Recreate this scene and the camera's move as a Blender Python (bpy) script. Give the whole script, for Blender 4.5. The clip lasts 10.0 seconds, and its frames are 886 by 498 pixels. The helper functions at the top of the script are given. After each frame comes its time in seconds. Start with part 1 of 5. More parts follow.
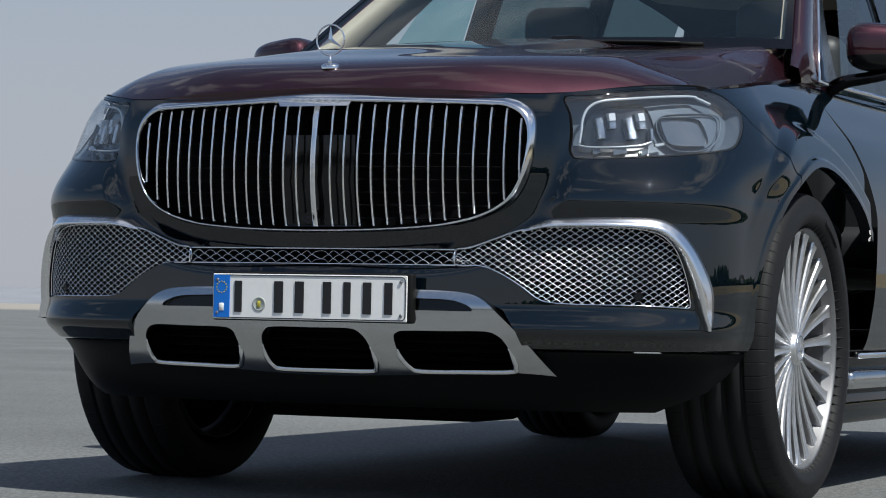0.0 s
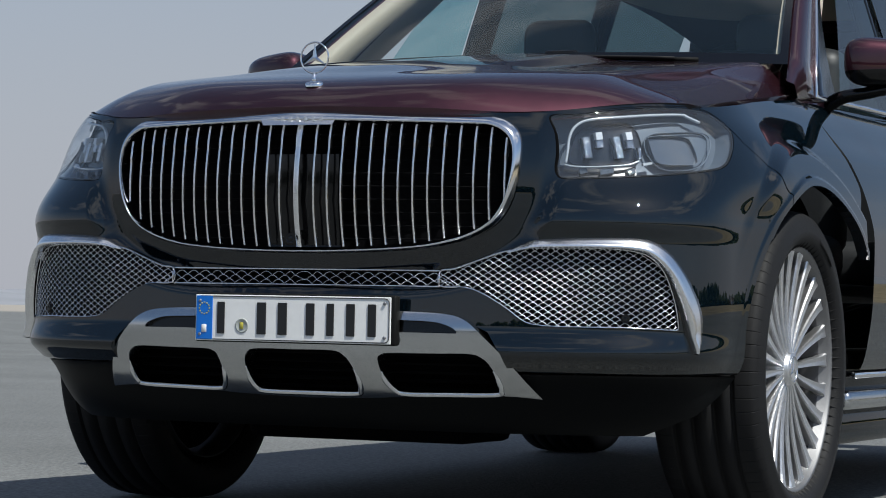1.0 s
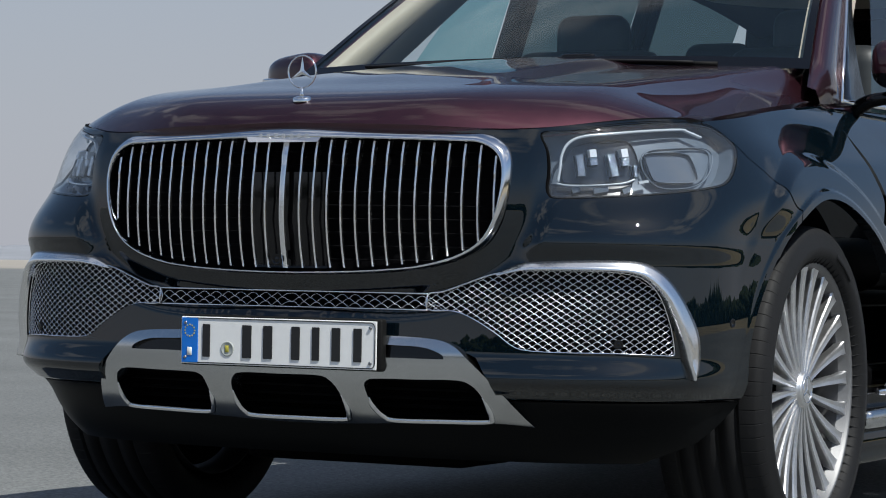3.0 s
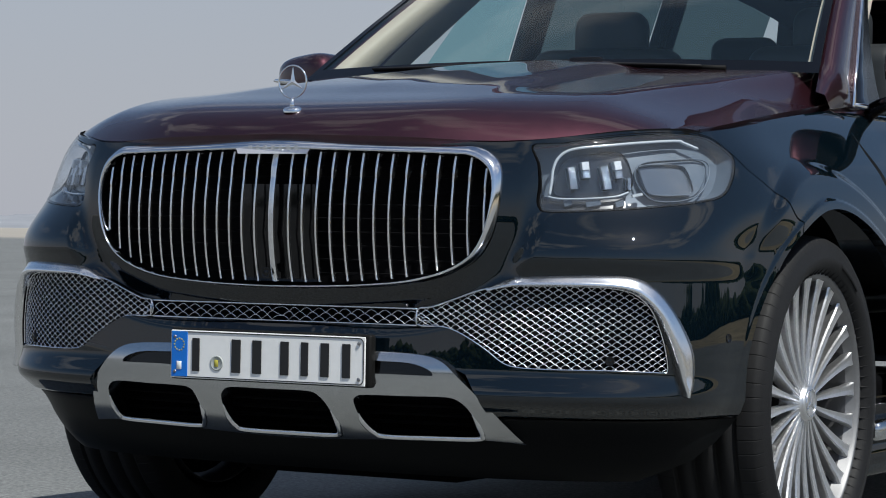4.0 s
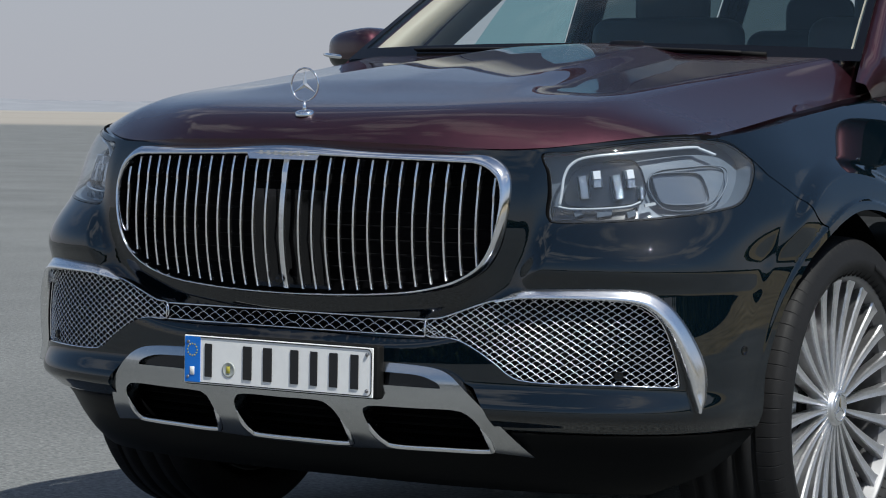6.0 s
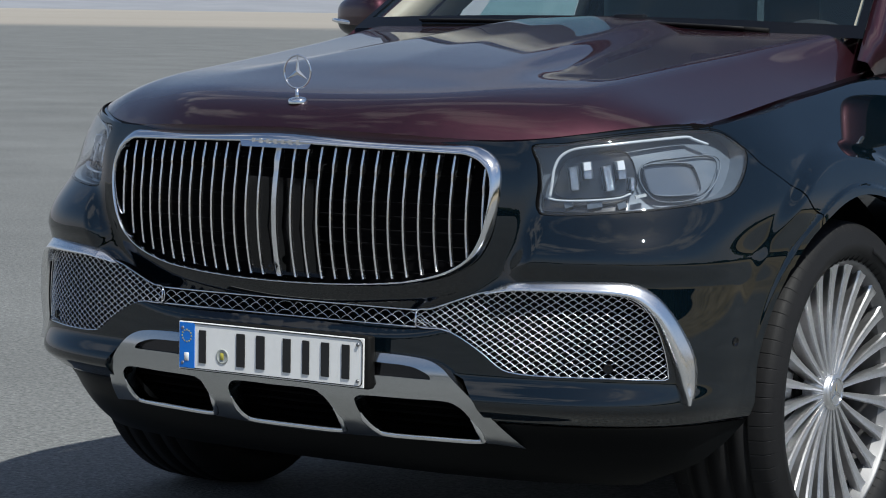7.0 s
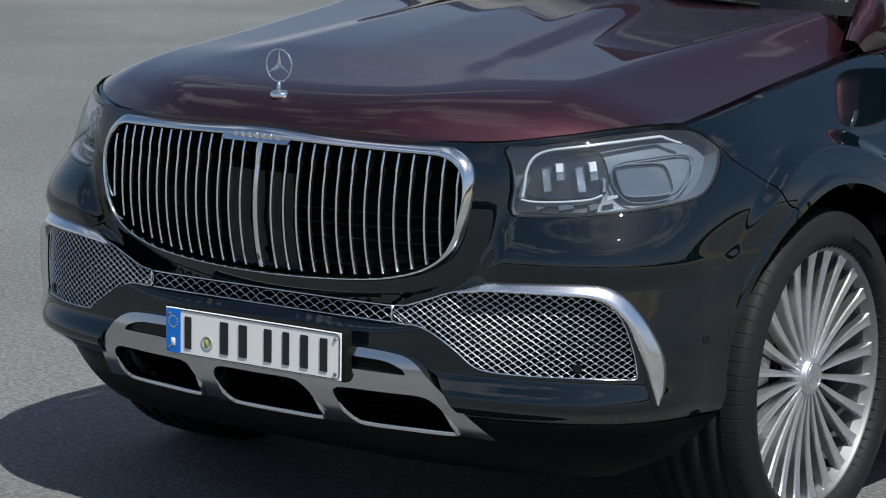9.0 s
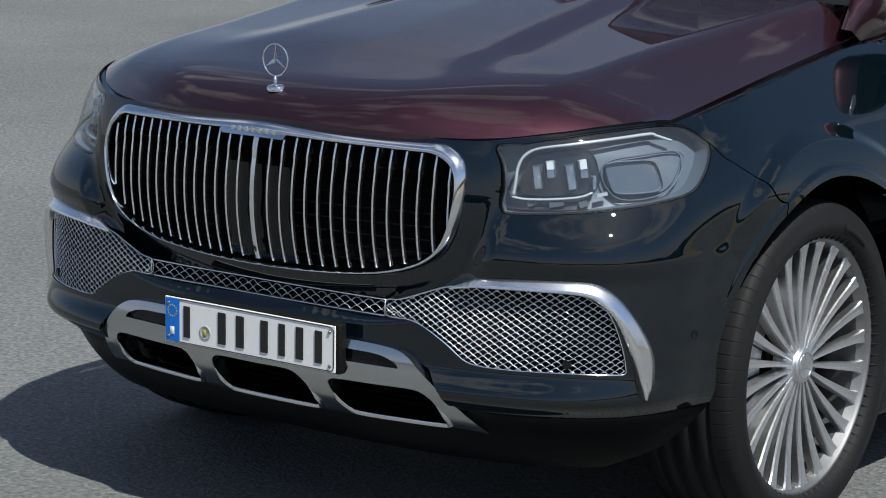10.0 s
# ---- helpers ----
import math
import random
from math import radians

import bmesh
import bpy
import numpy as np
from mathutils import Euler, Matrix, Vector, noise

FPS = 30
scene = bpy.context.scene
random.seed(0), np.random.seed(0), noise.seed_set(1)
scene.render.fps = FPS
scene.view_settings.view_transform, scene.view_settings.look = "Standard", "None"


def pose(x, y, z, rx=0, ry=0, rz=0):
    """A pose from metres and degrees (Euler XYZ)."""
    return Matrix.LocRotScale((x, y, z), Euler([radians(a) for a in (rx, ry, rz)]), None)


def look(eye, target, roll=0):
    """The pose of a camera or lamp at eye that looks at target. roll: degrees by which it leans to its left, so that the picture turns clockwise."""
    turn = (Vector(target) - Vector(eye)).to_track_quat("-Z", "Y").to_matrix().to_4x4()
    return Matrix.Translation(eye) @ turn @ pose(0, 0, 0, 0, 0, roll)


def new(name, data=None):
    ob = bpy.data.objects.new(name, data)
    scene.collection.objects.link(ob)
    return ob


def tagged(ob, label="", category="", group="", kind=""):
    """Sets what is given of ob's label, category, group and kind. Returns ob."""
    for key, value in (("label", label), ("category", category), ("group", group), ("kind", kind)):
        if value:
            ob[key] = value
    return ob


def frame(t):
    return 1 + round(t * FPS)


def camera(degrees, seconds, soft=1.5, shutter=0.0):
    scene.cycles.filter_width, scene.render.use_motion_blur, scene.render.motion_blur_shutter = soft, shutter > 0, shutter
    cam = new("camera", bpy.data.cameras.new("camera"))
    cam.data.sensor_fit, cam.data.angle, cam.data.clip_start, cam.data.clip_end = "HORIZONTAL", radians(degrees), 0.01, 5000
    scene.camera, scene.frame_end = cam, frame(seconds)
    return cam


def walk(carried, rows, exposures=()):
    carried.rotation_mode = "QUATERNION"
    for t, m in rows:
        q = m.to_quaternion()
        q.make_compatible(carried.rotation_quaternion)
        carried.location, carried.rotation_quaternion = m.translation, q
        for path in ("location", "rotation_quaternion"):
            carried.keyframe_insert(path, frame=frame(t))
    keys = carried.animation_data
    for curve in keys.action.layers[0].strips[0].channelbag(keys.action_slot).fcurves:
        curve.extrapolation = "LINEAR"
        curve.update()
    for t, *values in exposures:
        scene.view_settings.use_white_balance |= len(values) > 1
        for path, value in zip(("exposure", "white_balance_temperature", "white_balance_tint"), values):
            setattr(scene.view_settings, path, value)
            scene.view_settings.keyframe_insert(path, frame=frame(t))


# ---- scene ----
cam = camera(18.9, 10.0, 1.0)
PATH = [
    (0, (2.872, -5.726, 0.487), (2.066, -3.896, 0.533), 1.1),
    (0.5, (2.897, -5.678, 0.507), (2.084, -3.851, 0.553), 1.1),
    (1, (2.933, -5.6, 0.536), (2.106, -3.779, 0.583), 1.1),
    (1.5, (2.975, -5.52, 0.566), (2.128, -3.71, 0.611), 1.1),
    (2, (3.024, -5.436, 0.609), (2.153, -3.636, 0.645), 1.0),
    (2.5, (3.075, -5.355, 0.649), (2.183, -3.565, 0.674), 1.0),
    (4, (3.253, -5.088, 0.8), (2.288, -3.336, 0.788), 1.0),
    (4.5, (3.317, -5.01, 0.853), (2.325, -3.274, 0.83), 1.0),
    (5, (3.383, -4.933, 0.924), (2.36, -3.215, 0.88), 1.0),
    (5.5, (3.439, -4.874, 0.995), (2.39, -3.172, 0.926), 1.0),
    (7, (3.603, -4.726, 1.282), (2.5, -3.067, 1.104), 0.9),
    (7.5, (3.663, -4.688, 1.393), (2.547, -3.042, 1.176), 0.9),
    (8, (3.724, -4.658, 1.495), (2.596, -3.025, 1.244), 0.9),
    (8.5, (3.781, -4.632, 1.588), (2.642, -3.012, 1.306), 0.9),
    (9, (3.843, -4.613, 1.699), (2.692, -3.009, 1.381), 0.9),
    (9.5, (3.9, -4.6, 1.795), (2.739, -3.009, 1.446), 0.9),
    (10, (3.959, -4.586, 1.886), (2.789, -3.009, 1.506), 0.9),
]
walk(cam, [(t, look(eye, target, roll)) for t, eye, target, roll in PATH], [(0.0, 0.1, 6200, 6.5), (10.0, 0.1, 6200, 6.5)])
# ---- light ----
SUN_WAY = Vector((0.64, -0.29, 1.0)).normalized()
world = bpy.data.worlds.new("sky")
scene.world = world
world.use_nodes = True
wn, wl = world.node_tree.nodes, world.node_tree.links
wn.clear()
w_out = wn.new("ShaderNodeOutputWorld")
w_bg = wn.new("ShaderNodeBackground")
w_sky = wn.new("ShaderNodeTexSky")
w_sky.sky_type = "NISHITA"
w_sky.sun_disc = False
w_sky.sun_elevation = math.asin(SUN_WAY.z)
w_sky.sun_rotation = math.atan2(SUN_WAY.x, SUN_WAY.y)
w_sky.air_density, w_sky.dust_density, w_sky.ozone_density = 1.0, 0.6, 3.0
w_co = wn.new("ShaderNodeTexCoord")
w_map = wn.new("ShaderNodeMapping")
w_map.inputs["Scale"].default_value = (1.3, 1.3, 3.4)
w_map.inputs["Location"].default_value = (0.3, 1.7, 0.2)
w_noise = wn.new("ShaderNodeTexNoise")
w_noise.inputs["Scale"].default_value = 2.0
w_noise.inputs["Detail"].default_value = 4.5
w_noise.inputs["Roughness"].default_value = 0.55
w_ramp = wn.new("ShaderNodeValToRGB")
w_ramp.color_ramp.elements[0].position, w_ramp.color_ramp.elements[1].position = 0.52, 0.62
w_ramp.color_ramp.elements[0].color = (0, 0, 0, 1)
w_ramp.color_ramp.elements[1].color = (0.8, 0.8, 0.8, 1)
w_mix = wn.new("ShaderNodeMix")
w_mix.data_type = "RGBA"
w_mix.inputs["B"].default_value = (9.0, 8.7, 8.9, 1)
wl.new(w_co.outputs["Generated"], w_map.inputs["Vector"])
wl.new(w_map.outputs["Vector"], w_noise.inputs["Vector"])
wl.new(w_noise.outputs["Fac"], w_ramp.inputs["Fac"])
# the clouds drown in the haze low over the horizon
w_high = wn.new("ShaderNodeMapRange")
w_high.inputs["From Min"].default_value, w_high.inputs["From Max"].default_value = 0.30, 0.62
w_high.inputs["To Min"].default_value, w_high.inputs["To Max"].default_value = 0.07, 1.0
w_cover = wn.new("ShaderNodeMath")
w_cover.operation = "MULTIPLY"
wl.new(w_ramp.outputs["Color"], w_cover.inputs[0])
wl.new(w_high.outputs["Result"], w_cover.inputs[1])
wl.new(w_cover.outputs[0], w_mix.inputs["Factor"])
# thin haze that thickens towards the horizon
w_sep = wn.new("ShaderNodeSeparateXYZ")
wl.new(w_co.outputs["Generated"], w_sep.inputs["Vector"])
w_fall = wn.new("ShaderNodeMapRange")
w_fall.interpolation_type = "SMOOTHERSTEP"
w_fall.inputs["From Min"].default_value, w_fall.inputs["From Max"].default_value = -0.02, 0.36
w_fall.inputs["To Min"].default_value, w_fall.inputs["To Max"].default_value = 0.92, 0.06
wl.new(w_sep.outputs["Z"], w_fall.inputs["Value"])
wl.new(w_sep.outputs["Z"], w_high.inputs["Value"])
w_haze = wn.new("ShaderNodeMix")
w_haze.data_type = "RGBA"
w_haze.inputs["B"].default_value = (5.0, 4.95, 5.5, 1)
wl.new(w_fall.outputs["Result"], w_haze.inputs["Factor"])
wl.new(w_sky.outputs["Color"], w_haze.inputs["A"])
wl.new(w_haze.outputs["Result"], w_mix.inputs["A"])
wl.new(w_mix.outputs["Result"], w_bg.inputs["Color"])
w_bg.inputs["Strength"].default_value = 0.080
wl.new(w_bg.outputs["Background"], w_out.inputs["Surface"])

sun = new("sun", bpy.data.lights.new("sun", "SUN"))
sun.data.energy, sun.data.angle, sun.data.color = 4.9, radians(0.5), (1.0, 0.955, 0.88)
sun.matrix_world = look(SUN_WAY * 50, (0, 0, 0))


# ---- materials ----
def material(name, color, rough=0.5, metal=0.0, coat=0.0, coat_rough=0.03, spec=0.5, grain=0.0, grain_scale=80.0, bump=0.0, bump_scale=200.0, vary=0.0,
             aniso=0.0):
    """A principled material whose colour and gloss vary at two scales."""
    m = bpy.data.materials.new(name)
    m.use_nodes = True
    n, l = m.node_tree.nodes, m.node_tree.links
    p = n["Principled BSDF"]
    p.inputs["Base Color"].default_value = (*color, 1)
    p.inputs["Roughness"].default_value = rough
    p.inputs["Metallic"].default_value = metal
    p.inputs["Coat Weight"].default_value = coat
    p.inputs["Coat Roughness"].default_value = coat_rough
    p.inputs["Coat IOR"].default_value = 1.5
    p.inputs["Specular IOR Level"].default_value = spec
    p.inputs["Anisotropic"].default_value = aniso
    co = n.new("ShaderNodeTexCoord")
    if grain:
        fine, broad = n.new("ShaderNodeTexNoise"), n.new("ShaderNodeTexNoise")
        fine.inputs["Scale"].default_value, broad.inputs["Scale"].default_value = grain_scale, grain_scale / 23
        fine.inputs["Detail"].default_value = broad.inputs["Detail"].default_value = 5
        add = n.new("ShaderNodeMath")
        add.operation = "ADD"
        l.new(co.outputs["Object"], fine.inputs["Vector"])
        l.new(co.outputs["Object"], broad.inputs["Vector"])
        l.new(fine.outputs["Fac"], add.inputs[0])
        l.new(broad.outputs["Fac"], add.inputs[1])
        ramp = n.new("ShaderNodeMapRange")
        ramp.inputs["From Min"].default_value, ramp.inputs["From Max"].default_value = 0.6, 1.4
        ramp.inputs["To Min"].default_value, ramp.inputs["To Max"].default_value = 1 - grain, 1 + grain
        l.new(add.outputs[0], ramp.inputs["Value"])
        mul = n.new("ShaderNodeMix")
        mul.data_type, mul.blend_type = "RGBA", "MULTIPLY"
        mul.inputs["Factor"].default_value = 1.0
        mul.inputs["A"].default_value = (*color, 1)
        l.new(ramp.outputs["Result"], mul.inputs["B"])
        l.new(mul.outputs["Result"], p.inputs["Base Color"])
        if vary:
            r2 = n.new("ShaderNodeMapRange")
            r2.inputs["From Min"].default_value, r2.inputs["From Max"].default_value = 0.6, 1.4
            r2.inputs["To Min"].default_value, r2.inputs["To Max"].default_value = max(0.02, rough - vary), rough + vary
            l.new(add.outputs[0], r2.inputs["Value"])
            l.new(r2.outputs["Result"], p.inputs["Roughness"])
    if bump:
        t = n.new("ShaderNodeTexNoise")
        t.inputs["Scale"].default_value, t.inputs["Detail"].default_value = bump_scale, 4
        b = n.new("ShaderNodeBump")
        b.inputs["Strength"].default_value, b.inputs["Distance"].default_value = bump, 0.002
        l.new(co.outputs["Object"], t.inputs["Vector"])
        l.new(t.outputs["Fac"], b.inputs["Height"])
        l.new(b.outputs["Normal"], p.inputs["Normal"])
    return m


def glass_material(name, tint, ior=1.5, veil=0.0, sheen_tint=(0.8, 0.85, 0.9)):
    """A thin pane: clear with a tint, mirror gloss by Fresnel."""
    m = bpy.data.materials.new(name)
    m.use_nodes = True
    n, l = m.node_tree.nodes, m.node_tree.links
    n.clear()
    out = n.new("ShaderNodeOutputMaterial")
    clear = n.new("ShaderNodeBsdfTransparent")
    clear.inputs["Color"].default_value = (*tint, 1)
    gloss = n.new("ShaderNodeBsdfGlossy")
    gloss.inputs["Roughness"].default_value = 0.015
    face = n.new("ShaderNodeLayerWeight")
    face.inputs["Blend"].default_value = 0.5
    steep = n.new("ShaderNodeMath")
    steep.operation = "POWER"
    steep.inputs[1].default_value = 4.5
    fres = n.new("ShaderNodeMath")
    fres.operation = "MULTIPLY_ADD"
    fres.inputs[1].default_value, fres.inputs[2].default_value = 0.9, ((ior - 1) / (ior + 1)) ** 2
    l.new(face.outputs["Facing"], steep.inputs[0])
    l.new(steep.outputs[0], fres.inputs[0])
    mix = n.new("ShaderNodeMixShader")
    l.new(fres.outputs[0], mix.inputs["Fac"])
    l.new(clear.outputs["BSDF"], mix.inputs[1])
    l.new(gloss.outputs["BSDF"], mix.inputs[2])
    last = mix
    # veil: faint diffuse tint put in for sky reflected in the pane
    if veil:
        haze = n.new("ShaderNodeBsdfDiffuse")
        haze.inputs["Color"].default_value = (*sheen_tint, 1)
        m2 = n.new("ShaderNodeMixShader")
        m2.inputs["Fac"].default_value = veil
        l.new(mix.outputs["Shader"], m2.inputs[1])
        l.new(haze.outputs["BSDF"], m2.inputs[2])
        last = m2
    l.new(last.outputs["Shader"], out.inputs["Surface"])
    return m


PAINT_DARK = material("dark blue paint", (0.0014, 0.0040, 0.0066), 0.5, 0.0, 1.0, 0.010, spec=0.0, grain=0.14, grain_scale=900)
PAINT_DARK.node_tree.nodes["Principled BSDF"].inputs["Coat IOR"].default_value = 1.66
PAINT_RED = material("maroon paint", (0.040, 0.0105, 0.0175), 0.48, 0.85, 1.0, 0.010, grain=0.14, grain_scale=900)
PAINT_RED.node_tree.nodes["Principled BSDF"].inputs["Coat IOR"].default_value = 1.5
GLOSS_BLACK = material("gloss black trim", (0.004, 0.004, 0.0045), 0.10, 0.0, 0.0, 0.02, spec=0.4, grain=0.1, grain_scale=60)
VALANCE = material("near-black valance", (0.0025, 0.003, 0.0035), 0.40, spec=0.08, grain=0.2, grain_scale=120)
MATT_BLACK = material("matt black plastic", (0.006, 0.006, 0.006), 0.65, spec=0.15, grain=0.25, grain_scale=140, bump=0.2, bump_scale=400)
# so dark because the shade inside openings is put into its colour
VOID_BLACK = material("near-black plastic with cavity shade", (0.002, 0.002, 0.0025), 0.8, spec=0.06, grain=0.2, grain_scale=90)
CHROME = material("chrome", (0.80, 0.81, 0.83), 0.11, 1.0, grain=0.03, grain_scale=70, vary=0.02)
BRIGHT_TRIM = material("polished bright trim", (0.90, 0.90, 0.91), 0.24, 1.0, grain=0.03, grain_scale=30, vary=0.02)
MESH_CHROME = material("chromed wire", (0.72, 0.73, 0.75), 0.26, 1.0, grain=0.05, grain_scale=60)
SATIN = material("satin silver", (0.55, 0.56, 0.57), 0.17, 1.0, grain=0.05, grain_scale=110, vary=0.04)
FORGED = material("brushed forged alloy", (0.76, 0.76, 0.77), 0.38, 1.0, grain=0.12, grain_scale=160, vary=0.08)
# lip and barrel: wheel alloy darkened in colour to hold down sun glare
RIM_LIP = material("rim lip darkened against glare", (0.24, 0.24, 0.245), 0.58, 1.0, grain=0.12, grain_scale=160, vary=0.06)
BARREL = material("rim barrel darkened against glare", (0.11, 0.11, 0.115), 0.5, 0.9, grain=0.15, grain_scale=90, vary=0.08)
RUBBER = material("tyre rubber", (0.010, 0.010, 0.0108), 0.62, spec=0.22, grain=0.25, grain_scale=120, vary=0.08, bump=0.15, bump_scale=350)
STEEL = material("brake disc steel", (0.30, 0.30, 0.31), 0.32, 1.0, grain=0.15, grain_scale=90, vary=0.08)
PLATE_WHITE = material("number plate white", (0.78, 0.78, 0.77), 0.42, 0.0, 0.0, 0.15, grain=0.04, grain_scale=60)
PLATE_BLUE = material("plate blue", (0.008, 0.15, 0.58), 0.35, grain=0.04, grain_scale=60)
PLATE_BLACK = material("plate black", (0.012, 0.012, 0.013), 0.4, grain=0.1, grain_scale=60)
YELLOW = material("seal yellow", (0.45, 0.40, 0.06), 0.5, grain=0.1, grain_scale=200)
SEAL_GREY = material("seal grey", (0.36, 0.38, 0.36), 0.45, grain=0.1, grain_scale=200)
LAMP_GREY = material("lamp housing grey", (0.088, 0.112, 0.145), 0.52, 0.2, grain=0.15, grain_scale=60, vary=0.1)
LAMP_DARK = material("lamp bezel dark", (0.012, 0.014, 0.018), 0.25, 0.0, 0.5, grain=0.15, grain_scale=60)
LIGHT_GUIDE = material("clear light guide", (0.52, 0.56, 0.60), 0.16, 0.2, 0.5, grain=0.05, grain_scale=90)
BEIGE = material("beige leather", (0.50, 0.43, 0.35), 0.55, grain=0.08, grain_scale=90, bump=0.15, bump_scale=500)
INTERIOR = material("dark leather", (0.02, 0.022, 0.025), 0.5, grain=0.15, grain_scale=90, bump=0.15, bump_scale=500)
LENS = glass_material("headlamp lens", (0.94, 0.97, 1.0), 1.7, 0.02)
CABIN_GLASS = glass_material("tinted cabin glass", (0.74, 0.82, 0.82), 1.7, 0.006, (0.45, 0.80, 0.92))
SIDE_GLASS = glass_material("dark side glass", (0.50, 0.76, 0.78), 1.6)
PRIVACY_GLASS = glass_material("dark privacy glass", (0.14, 0.20, 0.21), 1.55)
LAMP_GLASS = material("projector glass", (0.075, 0.09, 0.115), 0.10, 0.0, 1.0, grain=0.1, grain_scale=60)
CRYSTAL = material("cut crystal lamp block", (0.46, 0.50, 0.55), 0.10, 0.85, 0.6, grain=0.75, grain_scale=260, bump=1.0, bump_scale=330)
LED_FACE = material("white light diffuser", (0.60, 0.63, 0.67), 0.25, 0.0, 0.6, grain=0.04, grain_scale=120)
# ---- body shape ----
def keyed(pairs):
    """A smooth function through a few (place, value) pairs."""
    xs = [p[0] for p in pairs]
    ys = [p[1] for p in pairs]
    n = len(xs)
    sl = [(ys[i + 1] - ys[i]) / (xs[i + 1] - xs[i]) for i in range(n - 1)]
    m = [sl[0]] + [0.0 if sl[i - 1] * sl[i] <= 0 else 2 * sl[i - 1] * sl[i] / (sl[i - 1] + sl[i]) for i in range(1, n - 1)] + [sl[-1]]

    def f(x):
        if x <= xs[0]:
            return ys[0] + m[0] * (x - xs[0])
        if x >= xs[-1]:
            return ys[-1] + m[-1] * (x - xs[-1])
        i = 0
        while x > xs[i + 1]:
            i += 1
        h = xs[i + 1] - xs[i]
        t = (x - xs[i]) / h
        return ((1 + 2 * t) * (1 - t) ** 2 * ys[i] + t * (1 - t) ** 2 * h * m[i]
                + t * t * (3 - 2 * t) * ys[i + 1] + t * t * (t - 1) * h * m[i + 1])
    return f


def smooth(a, b, x):
    t = min(1.0, max(0.0, (x - a) / (b - a)))
    return t * t * (3 - 2 * t)


AXLE_Y, AXLE_Z = 0.946, 0.406
POWER = 2.7
half_width = keyed([(0.20, 0.89), (0.30, 0.955), (0.394, 0.984), (0.400, 0.992), (0.45, 1.008), (0.576, 1.02), (0.75, 1.016), (0.85, 0.994), (0.96, 0.945),
                    (1.043, 0.88), (1.10, 0.83), (1.15, 0.775), (1.2, 0.70)])
corner_depth = keyed([(0.2, 0.62), (0.6, 0.65), (0.75, 0.69), (0.9, 0.75), (1.2, 0.76)])
nose_y = keyed([(0.20, 0.24), (0.27, 0.16), (0.33, 0.115), (0.394, 0.072), (0.400, 0.054), (0.45, 0.034), (0.60, 0.04), (0.68, 0.046), (0.75, 0.05), (0.85, 0.055),
                (1.0, 0.05), (1.06, 0.07)])


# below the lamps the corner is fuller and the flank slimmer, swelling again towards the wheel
# this table shifts u to keep features in place in the camera's view
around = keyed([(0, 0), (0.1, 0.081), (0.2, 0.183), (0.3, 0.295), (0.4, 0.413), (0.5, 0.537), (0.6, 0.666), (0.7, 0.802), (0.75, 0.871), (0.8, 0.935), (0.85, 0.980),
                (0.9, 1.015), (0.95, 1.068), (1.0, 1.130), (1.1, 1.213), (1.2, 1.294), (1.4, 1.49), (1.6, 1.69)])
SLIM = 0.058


def plan(u, z):
    """The body's outline at the height z: u from 0 (nose) to 1 (flank); past 1 it runs back, metre by metre."""
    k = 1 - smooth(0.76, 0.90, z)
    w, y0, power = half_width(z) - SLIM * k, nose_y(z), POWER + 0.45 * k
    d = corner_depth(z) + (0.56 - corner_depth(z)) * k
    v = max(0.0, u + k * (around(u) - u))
    if v >= 1:
        x, y = w, y0 + d + (v - 1)
    else:
        g = v * math.pi / 2
        x, y = w * math.sin(g) ** (2 / power), y0 + d * (1 - max(0.0, math.cos(g)) ** (2 / power))
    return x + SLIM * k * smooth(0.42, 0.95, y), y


def flare(y, z):
    r = math.hypot(y - AXLE_Y, z - AXLE_Z)
    return (0.016 * (1 - smooth(0.548, 0.592, r)) + 0.005 * (1 - smooth(0.484, 0.496, r))) * smooth(0.42, 0.66, y)


def relief(z):
    """Swell under the lamps and the lip below the side intakes."""
    return 0.016 * smooth(0.700, 0.752, z) * (1 - smooth(0.745, 0.870, z)) + 0.023 * smooth(0.398, 0.438, z) * (1 - smooth(0.444, 0.502, z))


def body_point(u, z, out=0.0):
    x, y = plan(u, z)
    x2, y2 = plan(u + 1e-3, z)
    nx, ny = y2 - y, -(x2 - x)
    k = math.hypot(nx, ny) or 1.0
    o = out + relief(z) * (1 - smooth(0.42, 0.90, u))
    if y > 0.35:
        o += flare(y, z)
    return Vector((x + o * nx / k, y + o * ny / k, z))


def u_where(axis, value, z):
    lo, hi = 0.0, 2.2
    for _ in range(40):
        mid = (lo + hi) / 2
        if plan(mid, z)[axis] < value:
            lo = mid
        else:
            hi = mid
    return lo


def u_at_x(x, z):
    return u_where(0, min(x, half_width(z) - 0.001), z)


def u_at_y(y, z):
    return u_where(1, y, z)


def grille_y(x, z):
    return -0.006 + 0.31 * x * x + 1.1 * (z - 0.83) ** 2


skid_nose = keyed([(0.30, 0.16), (0.34, 0.095), (0.40, 0.035), (0.44, 0.008), (0.49, -0.005), (0.53, 0.004), (0.56, 0.02)])


def skid_y(x, z):
    return skid_nose(z) + 0.17 * x * x


def hood_front(x):
    """The plan line of the hood's front edge, then over the headlamp."""
    x = abs(x)
    w, d = 0.885, 0.74
    return 0.028 + d * (1 - (1 - min(1, x / w) ** 2.4) ** (1 / 2.4)) + 0.006 * smooth(0.3, 0.55, x)


